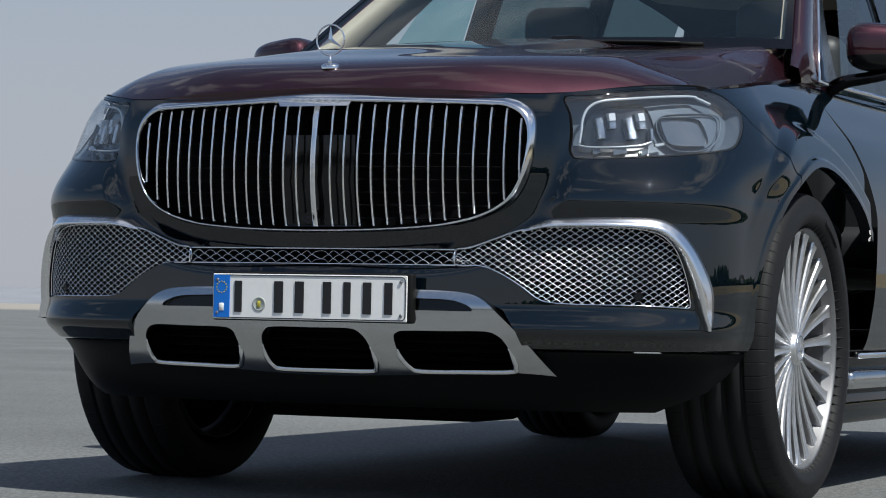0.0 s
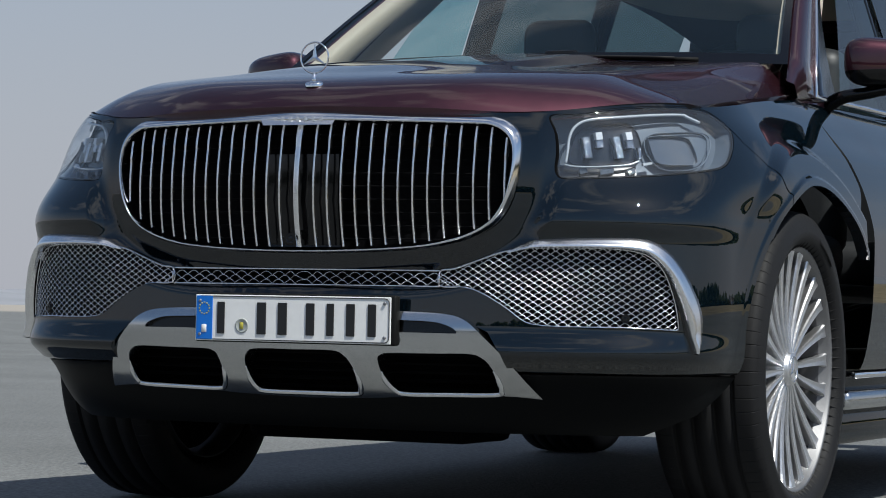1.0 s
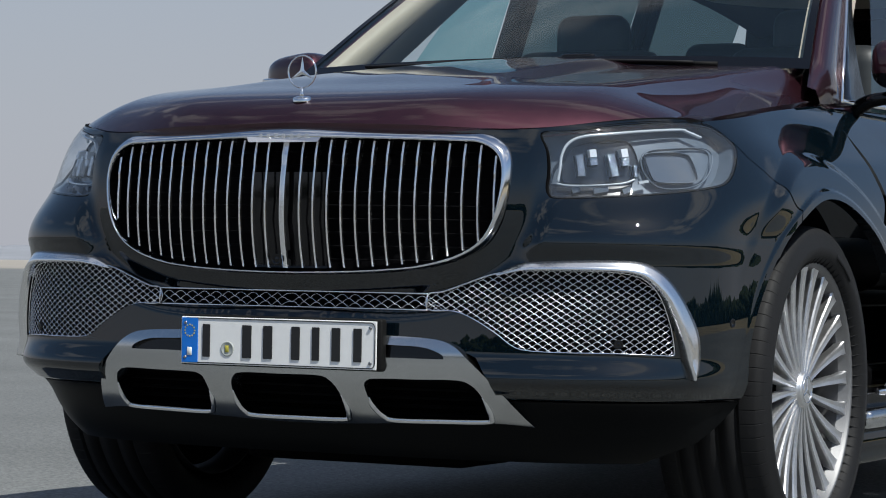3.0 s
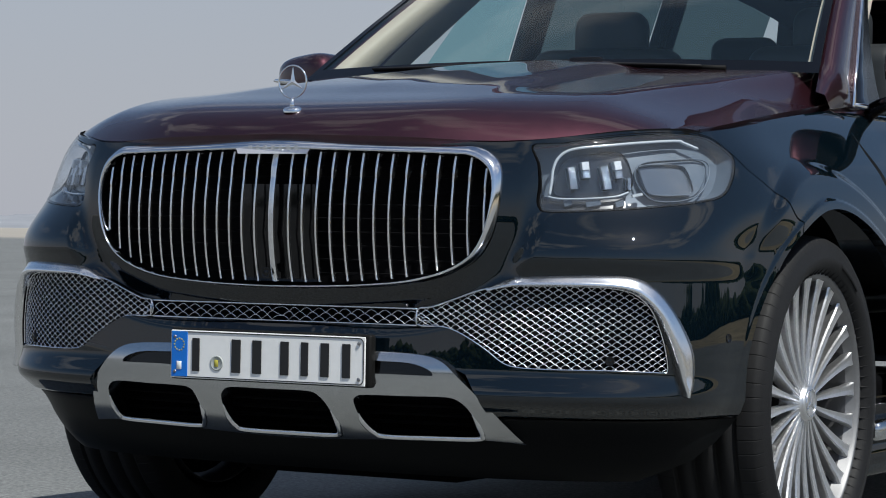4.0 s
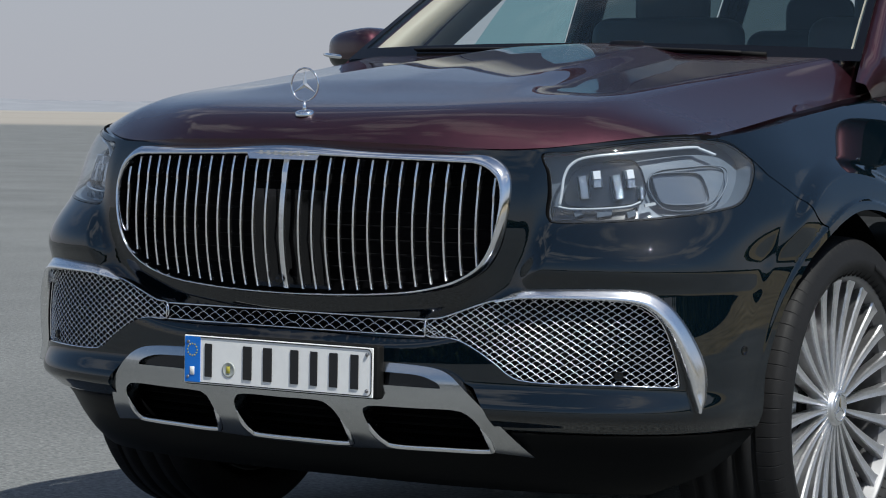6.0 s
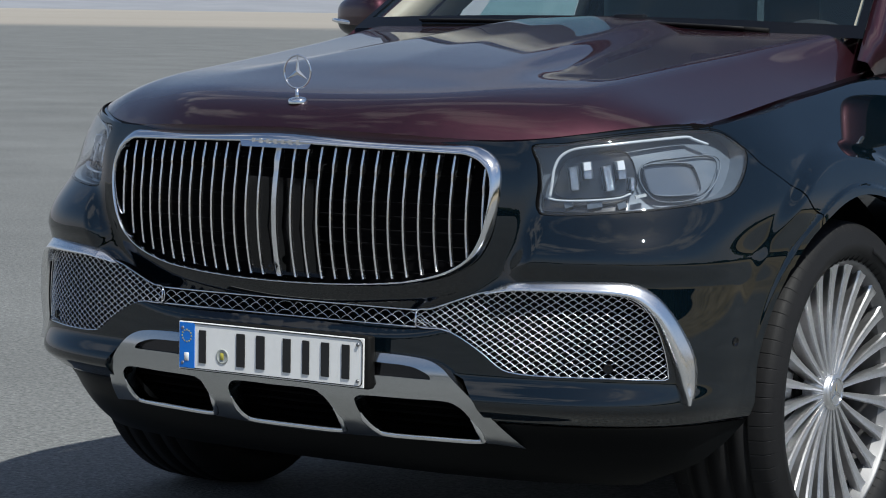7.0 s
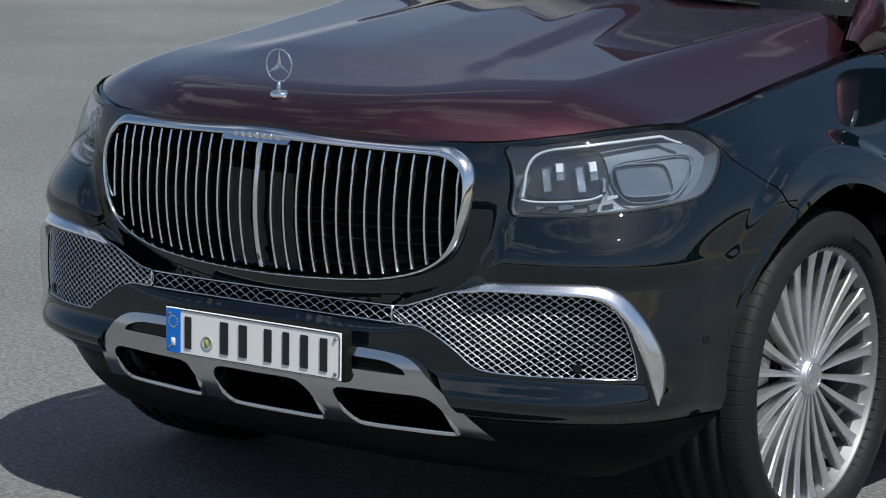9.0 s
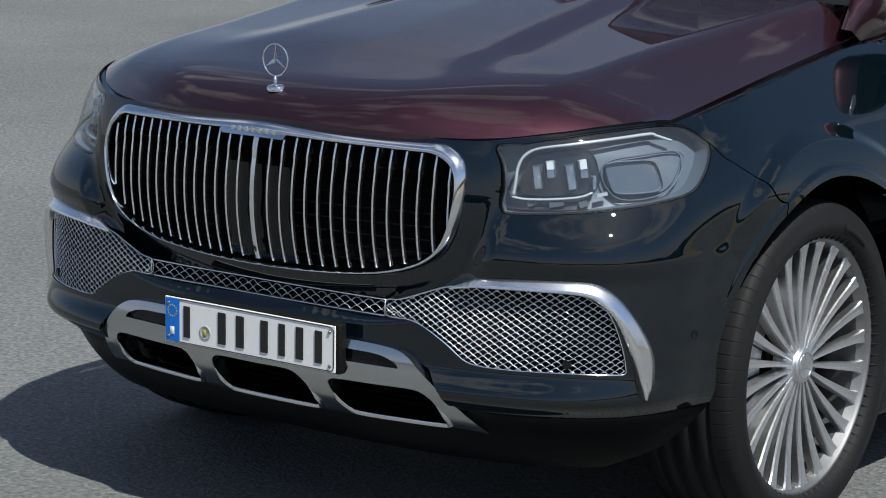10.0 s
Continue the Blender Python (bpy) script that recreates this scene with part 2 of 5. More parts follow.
hood_mid = keyed([(0.0, 1.066), (0.09, 1.086), (0.30, 1.125), (0.5, 1.164), (1.0, 1.232), (1.4, 1.277), (1.8, 1.30)])
hood_side = keyed([(0.0, 1.000), (0.12, 1.012), (0.493, 1.047), (1.0, 1.103), (1.516, 1.148), (1.9, 1.17)])
hood_half = keyed([(0.0, 0.90), (0.49, 0.835), (1.0, 0.806), (1.516, 0.776), (1.9, 0.75)])
ridge_in = keyed([(0.1, 0.40), (0.45, 0.33), (1.15, 0.235), (1.5, 0.20)])
ridge_out = keyed([(0.0, 0.63), (0.5, 0.61), (1.0, 0.645), (1.5, 0.735)])
ridge_top = keyed([(0.0, 1.075), (0.3, 1.112), (0.55, 1.138), (1.0, 1.190), (1.4, 1.238), (1.8, 1.28)])


hood_edge = keyed([(0.0, 1.019), (0.30, 1.013), (0.50, 1.006), (0.58, 1.010), (0.68, 1.024), (0.83, 1.046), (0.95, 1.06)])


def hood_fold(x, y):
    """The pressed section: a raised middle, a shallow channel, an outer crease, then the slope to the fender."""
    mid, out, side, half = hood_mid(y), ridge_top(y), hood_side(y), hood_half(y)
    i, o = ridge_in(y), ridge_out(y)
    low = out + 0.30 * (mid - out)
    knots = ((0.0, mid), (i - 0.02, mid - 0.006), (i + 0.085, low), (o, out), (half, side), (half + 0.2, side - 0.10))
    for (x1, z1), (x2, z2) in zip(knots, knots[1:]):
        if x <= x2:
            return z1 + (z2 - z1) * (x - x1) / (x2 - x1)
    return knots[-1][1]


def hood_crown(x, y):
    a = abs(x)
    f = min(1.2, a / hood_half(y))
    plain = hood_side(y) + (hood_mid(y) - hood_side(y)) * (1 - f ** 3.6)
    fold = sum(w * hood_fold(abs(a + d), y) for d, w in ((-0.032, 0.1), (-0.021, 0.15), (-0.010, 0.16), (0, 0.18), (0.010, 0.16), (0.021, 0.15), (0.032, 0.1)))
    return plain + (fold - plain) * smooth(0.14, 0.55, y)


def hood_z(x, y):
    a, front = abs(x), hood_front(x)
    z = hood_crown(x, y)
    d0 = max(0.0, hood_crown(x, front) - hood_edge(a))
    d = max(0.0, y - front)
    return z - d0 * math.exp(-d / (0.040 + 0.02 * smooth(0.3, 0.6, a)))
# ---- mesh helpers ----
class Verts(list):
    """A list of places; normals, where given, belong to the first of them."""
    normals = ()


def mesh_object(name, verts, faces, mat, parent=None, label="", flat=False):
    me = bpy.data.meshes.new(name)
    me.from_pydata([tuple(v) for v in verts], [], faces)
    if not flat:
        me.polygons.foreach_set("use_smooth", [True] * len(me.polygons))
    me.materials.append(mat)
    me.update()
    if isinstance(verts, Verts) and verts.normals:
        own = [tuple(v.normal) for v in me.vertices]
        for i, nrm in verts.normals:
            own[i] = tuple(nrm)
        me.normals_split_custom_set_from_vertices(own)
    ob = new(name, me)
    if parent is not None:
        ob.parent = parent
    if label:
        tagged(ob, label)
    return ob


def part(name, bm, mat, parent, label="", flat=False):
    me = bpy.data.meshes.new(name)
    bm.to_mesh(me)
    bm.free()
    if not flat:
        me.polygons.foreach_set("use_smooth", [True] * len(me.polygons))
    me.materials.append(mat)
    ob = new(name, me)
    ob.parent = parent
    if label:
        tagged(ob, label)
    return ob


def group_under(name, parent, label=""):
    ob = new(name)
    ob.parent = parent
    if label:
        tagged(ob, label)
    return ob


def curve(points, n, closed=False):
    """A Catmull-Rom curve through the points, n steps a span."""
    pts = [Vector(p) for p in points]
    m = len(pts)
    out = []
    for i in range(m if closed else m - 1):
        if closed:
            a, b, c, d = pts[i - 1], pts[i], pts[(i + 1) % m], pts[(i + 2) % m]
        else:
            b, c = pts[i], pts[i + 1]
            a = pts[i - 1] if i else b + (b - c)
            d = pts[i + 2] if i + 2 < m else c + (c - b)
        for k in range(n):
            t = k / n
            out.append(0.5 * (2 * b + (c - a) * t + (2 * a - 5 * b + 4 * c - d) * t * t + (3 * b - a - 3 * c + d) * t ** 3))
    if not closed:
        out.append(pts[-1])
    return out


def tube(points, radius, sides=6, closed=False, flat_y=1.0, cap=True):
    """Verts and faces of a round bar along the points; radius may be a list."""
    pts = [Vector(p) for p in points]
    n = len(pts)
    rad = radius if isinstance(radius, (list, tuple)) else [radius] * n
    verts, faces = [], []
    for i, p in enumerate(pts):
        d = (pts[(i + 1) % n] - pts[i - 1]) if closed else (pts[min(i + 1, n - 1)] - pts[max(i - 1, 0)])
        d.normalize()
        ref = Vector((0, 1, 0)) if abs(d.y) < 0.9 else Vector((0, 0, 1))
        a = d.cross(ref).normalized()
        b = a.cross(d).normalized()
        for k in range(sides):
            g = 2 * math.pi * k / sides
            verts.append(p + rad[i] * (math.cos(g) * a + flat_y * math.sin(g) * b))
    for i in range(n if closed else n - 1):
        j = (i + 1) % n
        for k in range(sides):
            k2 = (k + 1) % sides
            faces.append((i * sides + k, i * sides + k2, j * sides + k2, j * sides + k))
    if cap and not closed:
        faces.append(tuple(reversed(range(sides))))
        faces.append(tuple((n - 1) * sides + k for k in range(sides)))
    return verts, faces


def joined(pieces):
    verts, faces = Verts(), []
    normals = []
    for v, f in pieces:
        o = len(verts)
        if isinstance(v, Verts):
            normals += [(i + o, nrm) for i, nrm in v.normals]
        verts += v
        faces += [tuple(i + o for i in q) for q in f]
    verts.normals = normals
    return verts, faces


def grid_faces(rows, cols, wrap=False):
    f = []
    for i in range(rows - 1):
        for j in range(cols if wrap else cols - 1):
            k = (j + 1) % cols
            f.append((i * cols + j, i * cols + k, (i + 1) * cols + k, (i + 1) * cols + j))
    return f


def spun(profile, steps, axis="x"):
    """A turned solid: profile pairs (along the axis, radius)."""
    verts = []
    for s, r in profile:
        for k in range(steps):
            g = 2 * math.pi * k / steps
            verts.append(Vector((s, r * math.cos(g), r * math.sin(g))))
    return verts, grid_faces(len(profile), steps, True)


def box_bm(sx, sy, sz, at=(0, 0, 0), bevel=0.0, seg=2):
    bm = bmesh.new()
    bmesh.ops.create_cube(bm, size=1)
    for v in bm.verts:
        v.co = Vector((v.co.x * sx + at[0], v.co.y * sy + at[1], v.co.z * sz + at[2]))
    if bevel:
        bmesh.ops.bevel(bm, geom=list(bm.edges), offset=bevel, segments=seg, affect="EDGES", profile=0.5)
    return bm


def mirrored(verts, faces):
    out = Verts(Vector((-v[0], v[1], v[2])) for v in verts)
    if isinstance(verts, Verts):
        out.normals = [(i, Vector((-n.x, n.y, n.z))) for i, n in verts.normals]
    return out, [tuple(reversed(f)) for f in faces]


def inside(poly, px, py):
    """Which of the points lie within the polygon (arrays)."""
    res = np.zeros(px.shape, bool)
    n = len(poly)
    for i in range(n):
        x1, y1 = poly[i]
        x2, y2 = poly[(i + 1) % n]
        if y1 == y2:
            continue
        res ^= ((y1 > py) != (y2 > py)) & (px < (x2 - x1) * (py - y1) / (y2 - y1) + x1)
    return res


def nearest(poly, x, y, kx=1.0):
    best, at = 1e9, (x, y)
    n = len(poly)
    for i in range(n):
        ax, ay = poly[i]
        bx, by = poly[(i + 1) % n]
        dx, dy = (bx - ax) * kx, by - ay
        t = ((x - ax) * kx * dx + (y - ay) * dy) / (dx * dx + dy * dy + 1e-12)
        t = min(1.0, max(0.0, t))
        qx, qy = ax + t * (bx - ax), ay + t * (by - ay)
        d = ((x - qx) * kx) ** 2 + (y - qy) ** 2
        if d < best:
            best, at = d, (qx, qy)
    return at


def outline(points, n=6, closed=True):
    return [(p.x, p.y) for p in curve([(a, b, 0) for a, b in points], n, closed)]


def skin(us, zs_of, point, keep=None, holes=(), wall=0.02, kx=1.3):
    """A skin over the grid us x heights with clean-edged holes; inner walls give it thickness."""
    nu, nz = len(us), len(zs_of(us[0]))
    U = np.repeat(np.array(us)[:, None], nz, 1)
    Z = np.array([zs_of(u) for u in us])
    cu = (U[:-1, :-1] + U[1:, 1:]) / 2
    cz = (Z[:-1, :-1] + Z[1:, 1:] + Z[1:, :-1] + Z[:-1, 1:]) / 4
    use = np.ones(cu.shape, bool)
    which = -np.ones(cu.shape, int)
    if keep is not None:
        ok = inside(keep, cu, cz)
        which[~ok] = 0
        use &= ok
    for h, poly in enumerate(holes):
        ins = inside(poly, cu, cz)
        which[ins] = h + 1
        use &= ~ins
    polys = [keep] + list(holes)
    index, uz, faces = {}, [], []
    edge_count = {}
    for i in range(nu - 1):
        for j in range(nz - 1):
            if not use[i, j]:
                continue
            f = []
            for a, b in ((i, j), (i + 1, j), (i + 1, j + 1), (i, j + 1)):
                if (a, b) not in index:
                    index[a, b] = len(uz)
                    u, z = U[a, b], Z[a, b]
                    near = [which[p, q] for p in (a - 1, a) for q in (b - 1, b) if 0 <= p < nu - 1 and 0 <= q < nz - 1 and not use[p, q]]
                    if near:
                        u, z = nearest(polys[near[0]], u, z, kx)
                    uz.append((u, z))
                f.append(index[a, b])
            faces.append(tuple(f))
            for k in range(4):
                e = (f[k], f[(k + 1) % 4])
                edge_count[tuple(sorted(e))] = edge_count.get(tuple(sorted(e)), 0) + 1
    verts = Verts(point(u, z, 0.0) for u, z in uz)
    normals = []
    for k, (u, z) in enumerate(uz):
        a = point(u + 2e-3, z, 0.0) - point(max(0.0, u - 2e-3) if u >= 0 else u - 2e-3, z, 0.0)
        b = point(u, z + 2e-3, 0.0) - point(u, z - 2e-3, 0.0)
        normals.append((k, a.cross(b).normalized()))
    verts.normals = normals
    if wall:
        # inner walls: along the outlines, and along the sheet's own border
        ulo, uhi = us[0], us[-1]
        runs = []
        for which_poly, poly in enumerate(polys):
            if poly is None:
                continue
            fine = []
            for k in range(len(poly)):
                (x1, z1), (x2, z2) = poly[k], poly[(k + 1) % len(poly)]
                m = max(1, int(math.hypot((x2 - x1) * kx, z2 - z1) / 0.006))
                fine += [(x1 + (x2 - x1) * t / m, z1 + (z2 - z1) * t / m) for t in range(m)]
            fine.append(fine[0])
            mu = np.array([(p[0] + q[0]) / 2 for p, q in zip(fine, fine[1:])])
            mz = np.array([(p[1] + q[1]) / 2 for p, q in zip(fine, fine[1:])])
            away = np.zeros(mu.shape, bool)
            for k, other in enumerate(polys):
                if other is None or k == which_poly:
                    continue
                away |= ~inside(other, mu, mz) if k == 0 else inside(other, mu, mz)
            for (p, q), gone in zip(zip(fine, fine[1:]), away):
                ok = not gone
                for u, z in (p, q):
                    if not ulo <= u <= uhi:
                        ok = False
                        break
                    zz = zs_of(u)
                    if not zz[0] <= z <= zz[-1]:
                        ok = False
                        break
                if ok:
                    runs.append((p, q))
        for (a, b), c in edge_count.items():
            if c == 1:
                p, q = uz[a], uz[b]
                for j in (0, -1):
                    if abs(p[1] - zs_of(p[0])[j]) < 1e-6 and abs(q[1] - zs_of(q[0])[j]) < 1e-6:
                        runs.append((p, q))
        known = {}
        for p, q in runs:
            ids = []
            for r in (p, q):
                r = (round(r[0], 6), round(r[1], 6))
                if r not in known:
                    known[r] = len(verts)
                    verts.append(point(r[0], r[1], 0.0))
                    verts.append(point(r[0], r[1], -wall))
                ids.append(known[r])
            faces.append((ids[0], ids[1], ids[1] + 1, ids[0] + 1))
    return verts, faces
# ---- ground and distance ----
def ground_material():
    m = bpy.data.materials.new("weathered asphalt")
    m.use_nodes = True
    n, l = m.node_tree.nodes, m.node_tree.links
    p = n["Principled BSDF"]
    geo = n.new("ShaderNodeNewGeometry")
    stones = n.new("ShaderNodeTexVoronoi")
    stones.inputs["Scale"].default_value = 95
    fine = n.new("ShaderNodeTexNoise")
    fine.inputs["Scale"].default_value, fine.inputs["Detail"].default_value = 60, 6
    broad = n.new("ShaderNodeTexNoise")
    broad.inputs["Scale"].default_value, broad.inputs["Detail"].default_value = 0.5, 5
    for t in (stones, fine, broad):
        l.new(geo.outputs["Position"], t.inputs["Vector"])
    r1 = n.new("ShaderNodeValToRGB")
    r1.color_ramp.elements[0].position, r1.color_ramp.elements[1].position = 0.25, 0.75
    r1.color_ramp.elements[0].color, r1.color_ramp.elements[1].color = (0.075, 0.079, 0.080, 1), (0.20, 0.205, 0.20, 1)
    l.new(fine.outputs["Fac"], r1.inputs["Fac"])
    r2 = n.new("ShaderNodeMapRange")
    r2.inputs["From Min"].default_value, r2.inputs["From Max"].default_value = 0.3, 0.7
    r2.inputs["To Min"].default_value, r2.inputs["To Max"].default_value = 0.82, 1.18
    l.new(broad.outputs["Fac"], r2.inputs["Value"])
    mul = n.new("ShaderNodeMix")
    mul.data_type, mul.blend_type = "RGBA", "MULTIPLY"
    mul.inputs["Factor"].default_value = 1
    l.new(r1.outputs["Color"], mul.inputs["A"])
    l.new(r2.outputs["Result"], mul.inputs["B"])
    r3 = n.new("ShaderNodeMapRange")
    r3.inputs["To Min"].default_value, r3.inputs["To Max"].default_value = 0.7, 1.25
    l.new(stones.outputs["Color"], r3.inputs["Value"])
    mul2 = n.new("ShaderNodeMix")
    mul2.data_type, mul2.blend_type = "RGBA", "MULTIPLY"
    mul2.inputs["Factor"].default_value = 1
    l.new(mul.outputs["Result"], mul2.inputs["A"])
    l.new(r3.outputs["Result"], mul2.inputs["B"])
    # past the apron: dry grass and sand
    sep = n.new("ShaderNodeSeparateXYZ")
    l.new(geo.outputs["Position"], sep.inputs["Vector"])
    vec = n.new("ShaderNodeVectorMath")
    vec.operation = "LENGTH"
    l.new(geo.outputs["Position"], vec.inputs[0])
    wob = n.new("ShaderNodeMath")
    wob.operation = "MULTIPLY_ADD"
    wob.inputs[1].default_value, wob.inputs[2].default_value = 60, -30
    edge = n.new("ShaderNodeTexNoise")
    edge.inputs["Scale"].default_value, edge.inputs["Detail"].default_value = 0.01, 3
    l.new(geo.outputs["Position"], edge.inputs["Vector"])
    l.new(edge.outputs["Fac"], wob.inputs[0])
    add = n.new("ShaderNodeMath")
    l.new(vec.outputs["Value"], add.inputs[0])
    l.new(wob.outputs[0], add.inputs[1])
    r4 = n.new("ShaderNodeMapRange")
    r4.inputs["From Min"].default_value, r4.inputs["From Max"].default_value = 150, 175
    l.new(add.outputs[0], r4.inputs["Value"])
    mix = n.new("ShaderNodeMix")
    mix.data_type = "RGBA"
    l.new(r4.outputs["Result"], mix.inputs["Factor"])
    l.new(mul2.outputs["Result"], mix.inputs["A"])
    grass = n.new("ShaderNodeValToRGB")
    grass.color_ramp.elements[0].color, grass.color_ramp.elements[1].color = (0.24, 0.22, 0.19, 1), (0.37, 0.335, 0.29, 1)
    l.new(edge.outputs["Fac"], grass.inputs["Fac"])
    l.new(grass.outputs["Color"], mix.inputs["B"])
    # dry field beside the apron
    field = n.new("ShaderNodeTexNoise")
    field.inputs["Scale"].default_value, field.inputs["Detail"].default_value = 0.35, 5
    l.new(geo.outputs["Position"], field.inputs["Vector"])
    edge2 = n.new("ShaderNodeMath")
    edge2.operation = "MULTIPLY_ADD"
    edge2.inputs[1].default_value = 6.0
    l.new(field.outputs["Fac"], edge2.inputs[0])
    l.new(sep.outputs["X"], edge2.inputs[2])
    r5 = n.new("ShaderNodeMapRange")
    r5.inputs["From Min"].default_value, r5.inputs["From Max"].default_value = 12.0, 13.5
    l.new(edge2.outputs[0], r5.inputs["Value"])
    straw = n.new("ShaderNodeValToRGB")
    straw.color_ramp.elements[0].position, straw.color_ramp.elements[1].position = 0.3, 0.7
    straw.color_ramp.elements[0].color, straw.color_ramp.elements[1].color = (0.15, 0.12, 0.06, 1), (0.36, 0.29, 0.17, 1)
    l.new(field.outputs["Fac"], straw.inputs["Fac"])
    mix2 = n.new("ShaderNodeMix")
    mix2.data_type = "RGBA"
    l.new(r5.outputs["Result"], mix2.inputs["Factor"])
    l.new(mix.outputs["Result"], mix2.inputs["A"])
    l.new(straw.outputs["Color"], mix2.inputs["B"])
    l.new(mix2.outputs["Result"], p.inputs["Base Color"])
    p.inputs["Roughness"].default_value = 0.85
    bump = n.new("ShaderNodeBump")
    bump.inputs["Strength"].default_value, bump.inputs["Distance"].default_value = 0.7, 0.004
    l.new(stones.outputs["Distance"], bump.inputs["Height"])
    l.new(bump.outputs["Normal"], p.inputs["Normal"])
    return m


def build_ground():
    verts, rings, steps = [Vector((0, 0, 0))], [3, 8, 20, 60, 150, 400, 1000, 2400, 4500], 64
    for r in rings:
        for k in range(steps):
            g = 2 * math.pi * k / steps
            verts.append(Vector((r * math.cos(g), r * math.sin(g), 0)))
    faces = [(0, 1 + k, 1 + (k + 1) % steps) for k in range(steps)]
    for i in range(len(rings) - 1):
        a, b = 1 + i * steps, 1 + (i + 1) * steps
        faces += [(a + k, b + k, b + (k + 1) % steps, a + (k + 1) % steps) for k in range(steps)]
    ob = mesh_object("ground", verts, faces, ground_material())
    tagged(ob, "flat grey weathered asphalt with coarse grain", "ground", kind="structure")


build_ground()


def build_woods():
    """A far wooded ridge all round: rows of low crowns on rolling ground."""
    rng = random.Random(5)
    # distance haze is mixed into this pale foliage colour
    mat = material("far foliage paled for haze", (0.25, 0.26, 0.285), 0.95, spec=0.05, grain=0.15, grain_scale=0.05)
    verts, n, rows = [], 1800, 5
    for i in range(rows):
        for k in range(n):
            g = 2 * math.pi * k / n
            c, d = math.cos(g), math.sin(g)
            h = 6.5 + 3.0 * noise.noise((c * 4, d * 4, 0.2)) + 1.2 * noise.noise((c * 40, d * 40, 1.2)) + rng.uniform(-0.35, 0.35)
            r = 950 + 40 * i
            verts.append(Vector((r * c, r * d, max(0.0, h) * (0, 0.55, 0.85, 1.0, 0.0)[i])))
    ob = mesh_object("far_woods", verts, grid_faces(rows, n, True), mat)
    tagged(ob, "wooded ridge along the horizon, distance haze in its blue-grey colour", "woods", kind="stuff")


build_woods()


def build_tree_belt():
    """The edge of a wood beyond the apron, crowns of many small leaf clumps."""
    rng = random.Random(9)
    mat = material("dark foliage", (0.045, 0.060, 0.026), 0.9, spec=0.1, grain=0.5, grain_scale=0.6)
    verts, faces = [], []
    corners = [(math.cos(a), math.sin(a)) for a in (0, 1.26, 2.51, 3.77, 5.03)]
    for k in range(540):
        g = radians(-125 + 195 * k / 540 + rng.uniform(-0.3, 0.3))
        r = rng.uniform(62, 74)
        top = 3.6 + 1.0 * smooth(-0.7, 0.2, g) + 1.6 * noise.noise((math.cos(g) * 6, math.sin(g) * 6, 0.7)) + rng.uniform(-0.8, 0.8)
        top *= 1 - 0.72 * smooth(0.25, 1.1, g)
        for c in range(38):
            f = rng.random() ** 1.35
            spread = 2.6 * math.sqrt(max(0.05, 1 - (2 * f - 0.8) ** 2 / 1.5))
            x0 = r * math.cos(g) + rng.uniform(-1, 1) * spread
            y0 = r * math.sin(g) + rng.uniform(-1, 1) * spread
            z0, w = 0.3 + f * (top - 0.8), rng.uniform(0.5, 1.1)
            o = len(verts)
            verts.append(Vector((x0, y0, max(0.0, z0 - w * 0.7))))
            for cx, cy in corners:
                verts.append(Vector((x0 + w * cx * rng.uniform(0.6, 1.3), y0 + w * cy * rng.uniform(0.6, 1.3), z0 + rng.uniform(-0.3, 0.3))))
            verts.append(Vector((x0, y0, z0 + w * 0.7)))
            for a in range(5):
                b = (a + 1) % 5
                faces.append((o, o + 1 + b, o + 1 + a))
                faces.append((o + 6, o + 1 + a, o + 1 + b))
    ob = mesh_object("tree_belt", verts, faces, mat)
    tagged(ob, "dark green leafy trees along the apron edge", "trees", kind="stuff")


build_tree_belt()
# ---- the car: body ----
car = new("car")
tagged(car, "two-tone maroon and black luxury SUV parked on asphalt", "car")

GRILLE_OUT = [(0, 1.012), (0.22, 1.002), (0.42, 0.996), (0.482, 0.992), (0.519, 0.972), (0.538, 0.94), (0.541, 0.89), (0.533, 0.83), (0.518, 0.785),
              (0.489, 0.744), (0.44, 0.713), (0.38, 0.693), (0.30, 0.680), (0.16, 0.671), (0, 0.668)]
GRILLE_IN = [(0, 0.984), (0.22, 0.980), (0.42, 0.975), (0.468, 0.972), (0.502, 0.956), (0.521, 0.93), (0.527, 0.89), (0.520, 0.836), (0.505, 0.788),
             (0.477, 0.749), (0.430, 0.720), (0.365, 0.700), (0.292, 0.688), (0.16, 0.679), (0, 0.6755)]


def both_sides(half):
    return half + [(-x, z) for x, z in reversed(half[1:-1])]


grille_loop = outline(both_sides(GRILLE_OUT), 5)
grille_inner = outline(both_sides(GRILLE_IN), 5)
LAMP = [(0.372, 0.997), (0.369, 0.955), (0.361, 0.910), (0.351, 0.875), (0.351, 0.858), (0.363, 0.849), (0.434, 0.851), (0.562, 0.861), (0.694, 0.878), (0.755, 0.894),
        (0.799, 0.930), (0.828, 0.965), (0.838, 0.990), (0.817, 1.016), (0.787, 1.029), (0.72, 1.033), (0.598, 1.025), (0.49, 1.012), (0.43, 1.003)]
FOG = [(0.156, 0.630), (0.176, 0.636), (0.210, 0.655), (0.247, 0.675), (0.280, 0.684), (0.326, 0.688), (0.422, 0.689), (0.488, 0.685), (0.534, 0.672), (0.571, 0.636),
       (0.597, 0.577), (0.614, 0.518), (0.612, 0.503), (0.577, 0.503), (0.486, 0.506), (0.372, 0.506), (0.315, 0.509), (0.289, 0.519), (0.259, 0.548), (0.220, 0.580),
       (0.193, 0.593), (0.156, 0.596)]
lamp_loop = outline(LAMP, 5)
fog_loop = outline(FOG, 4)
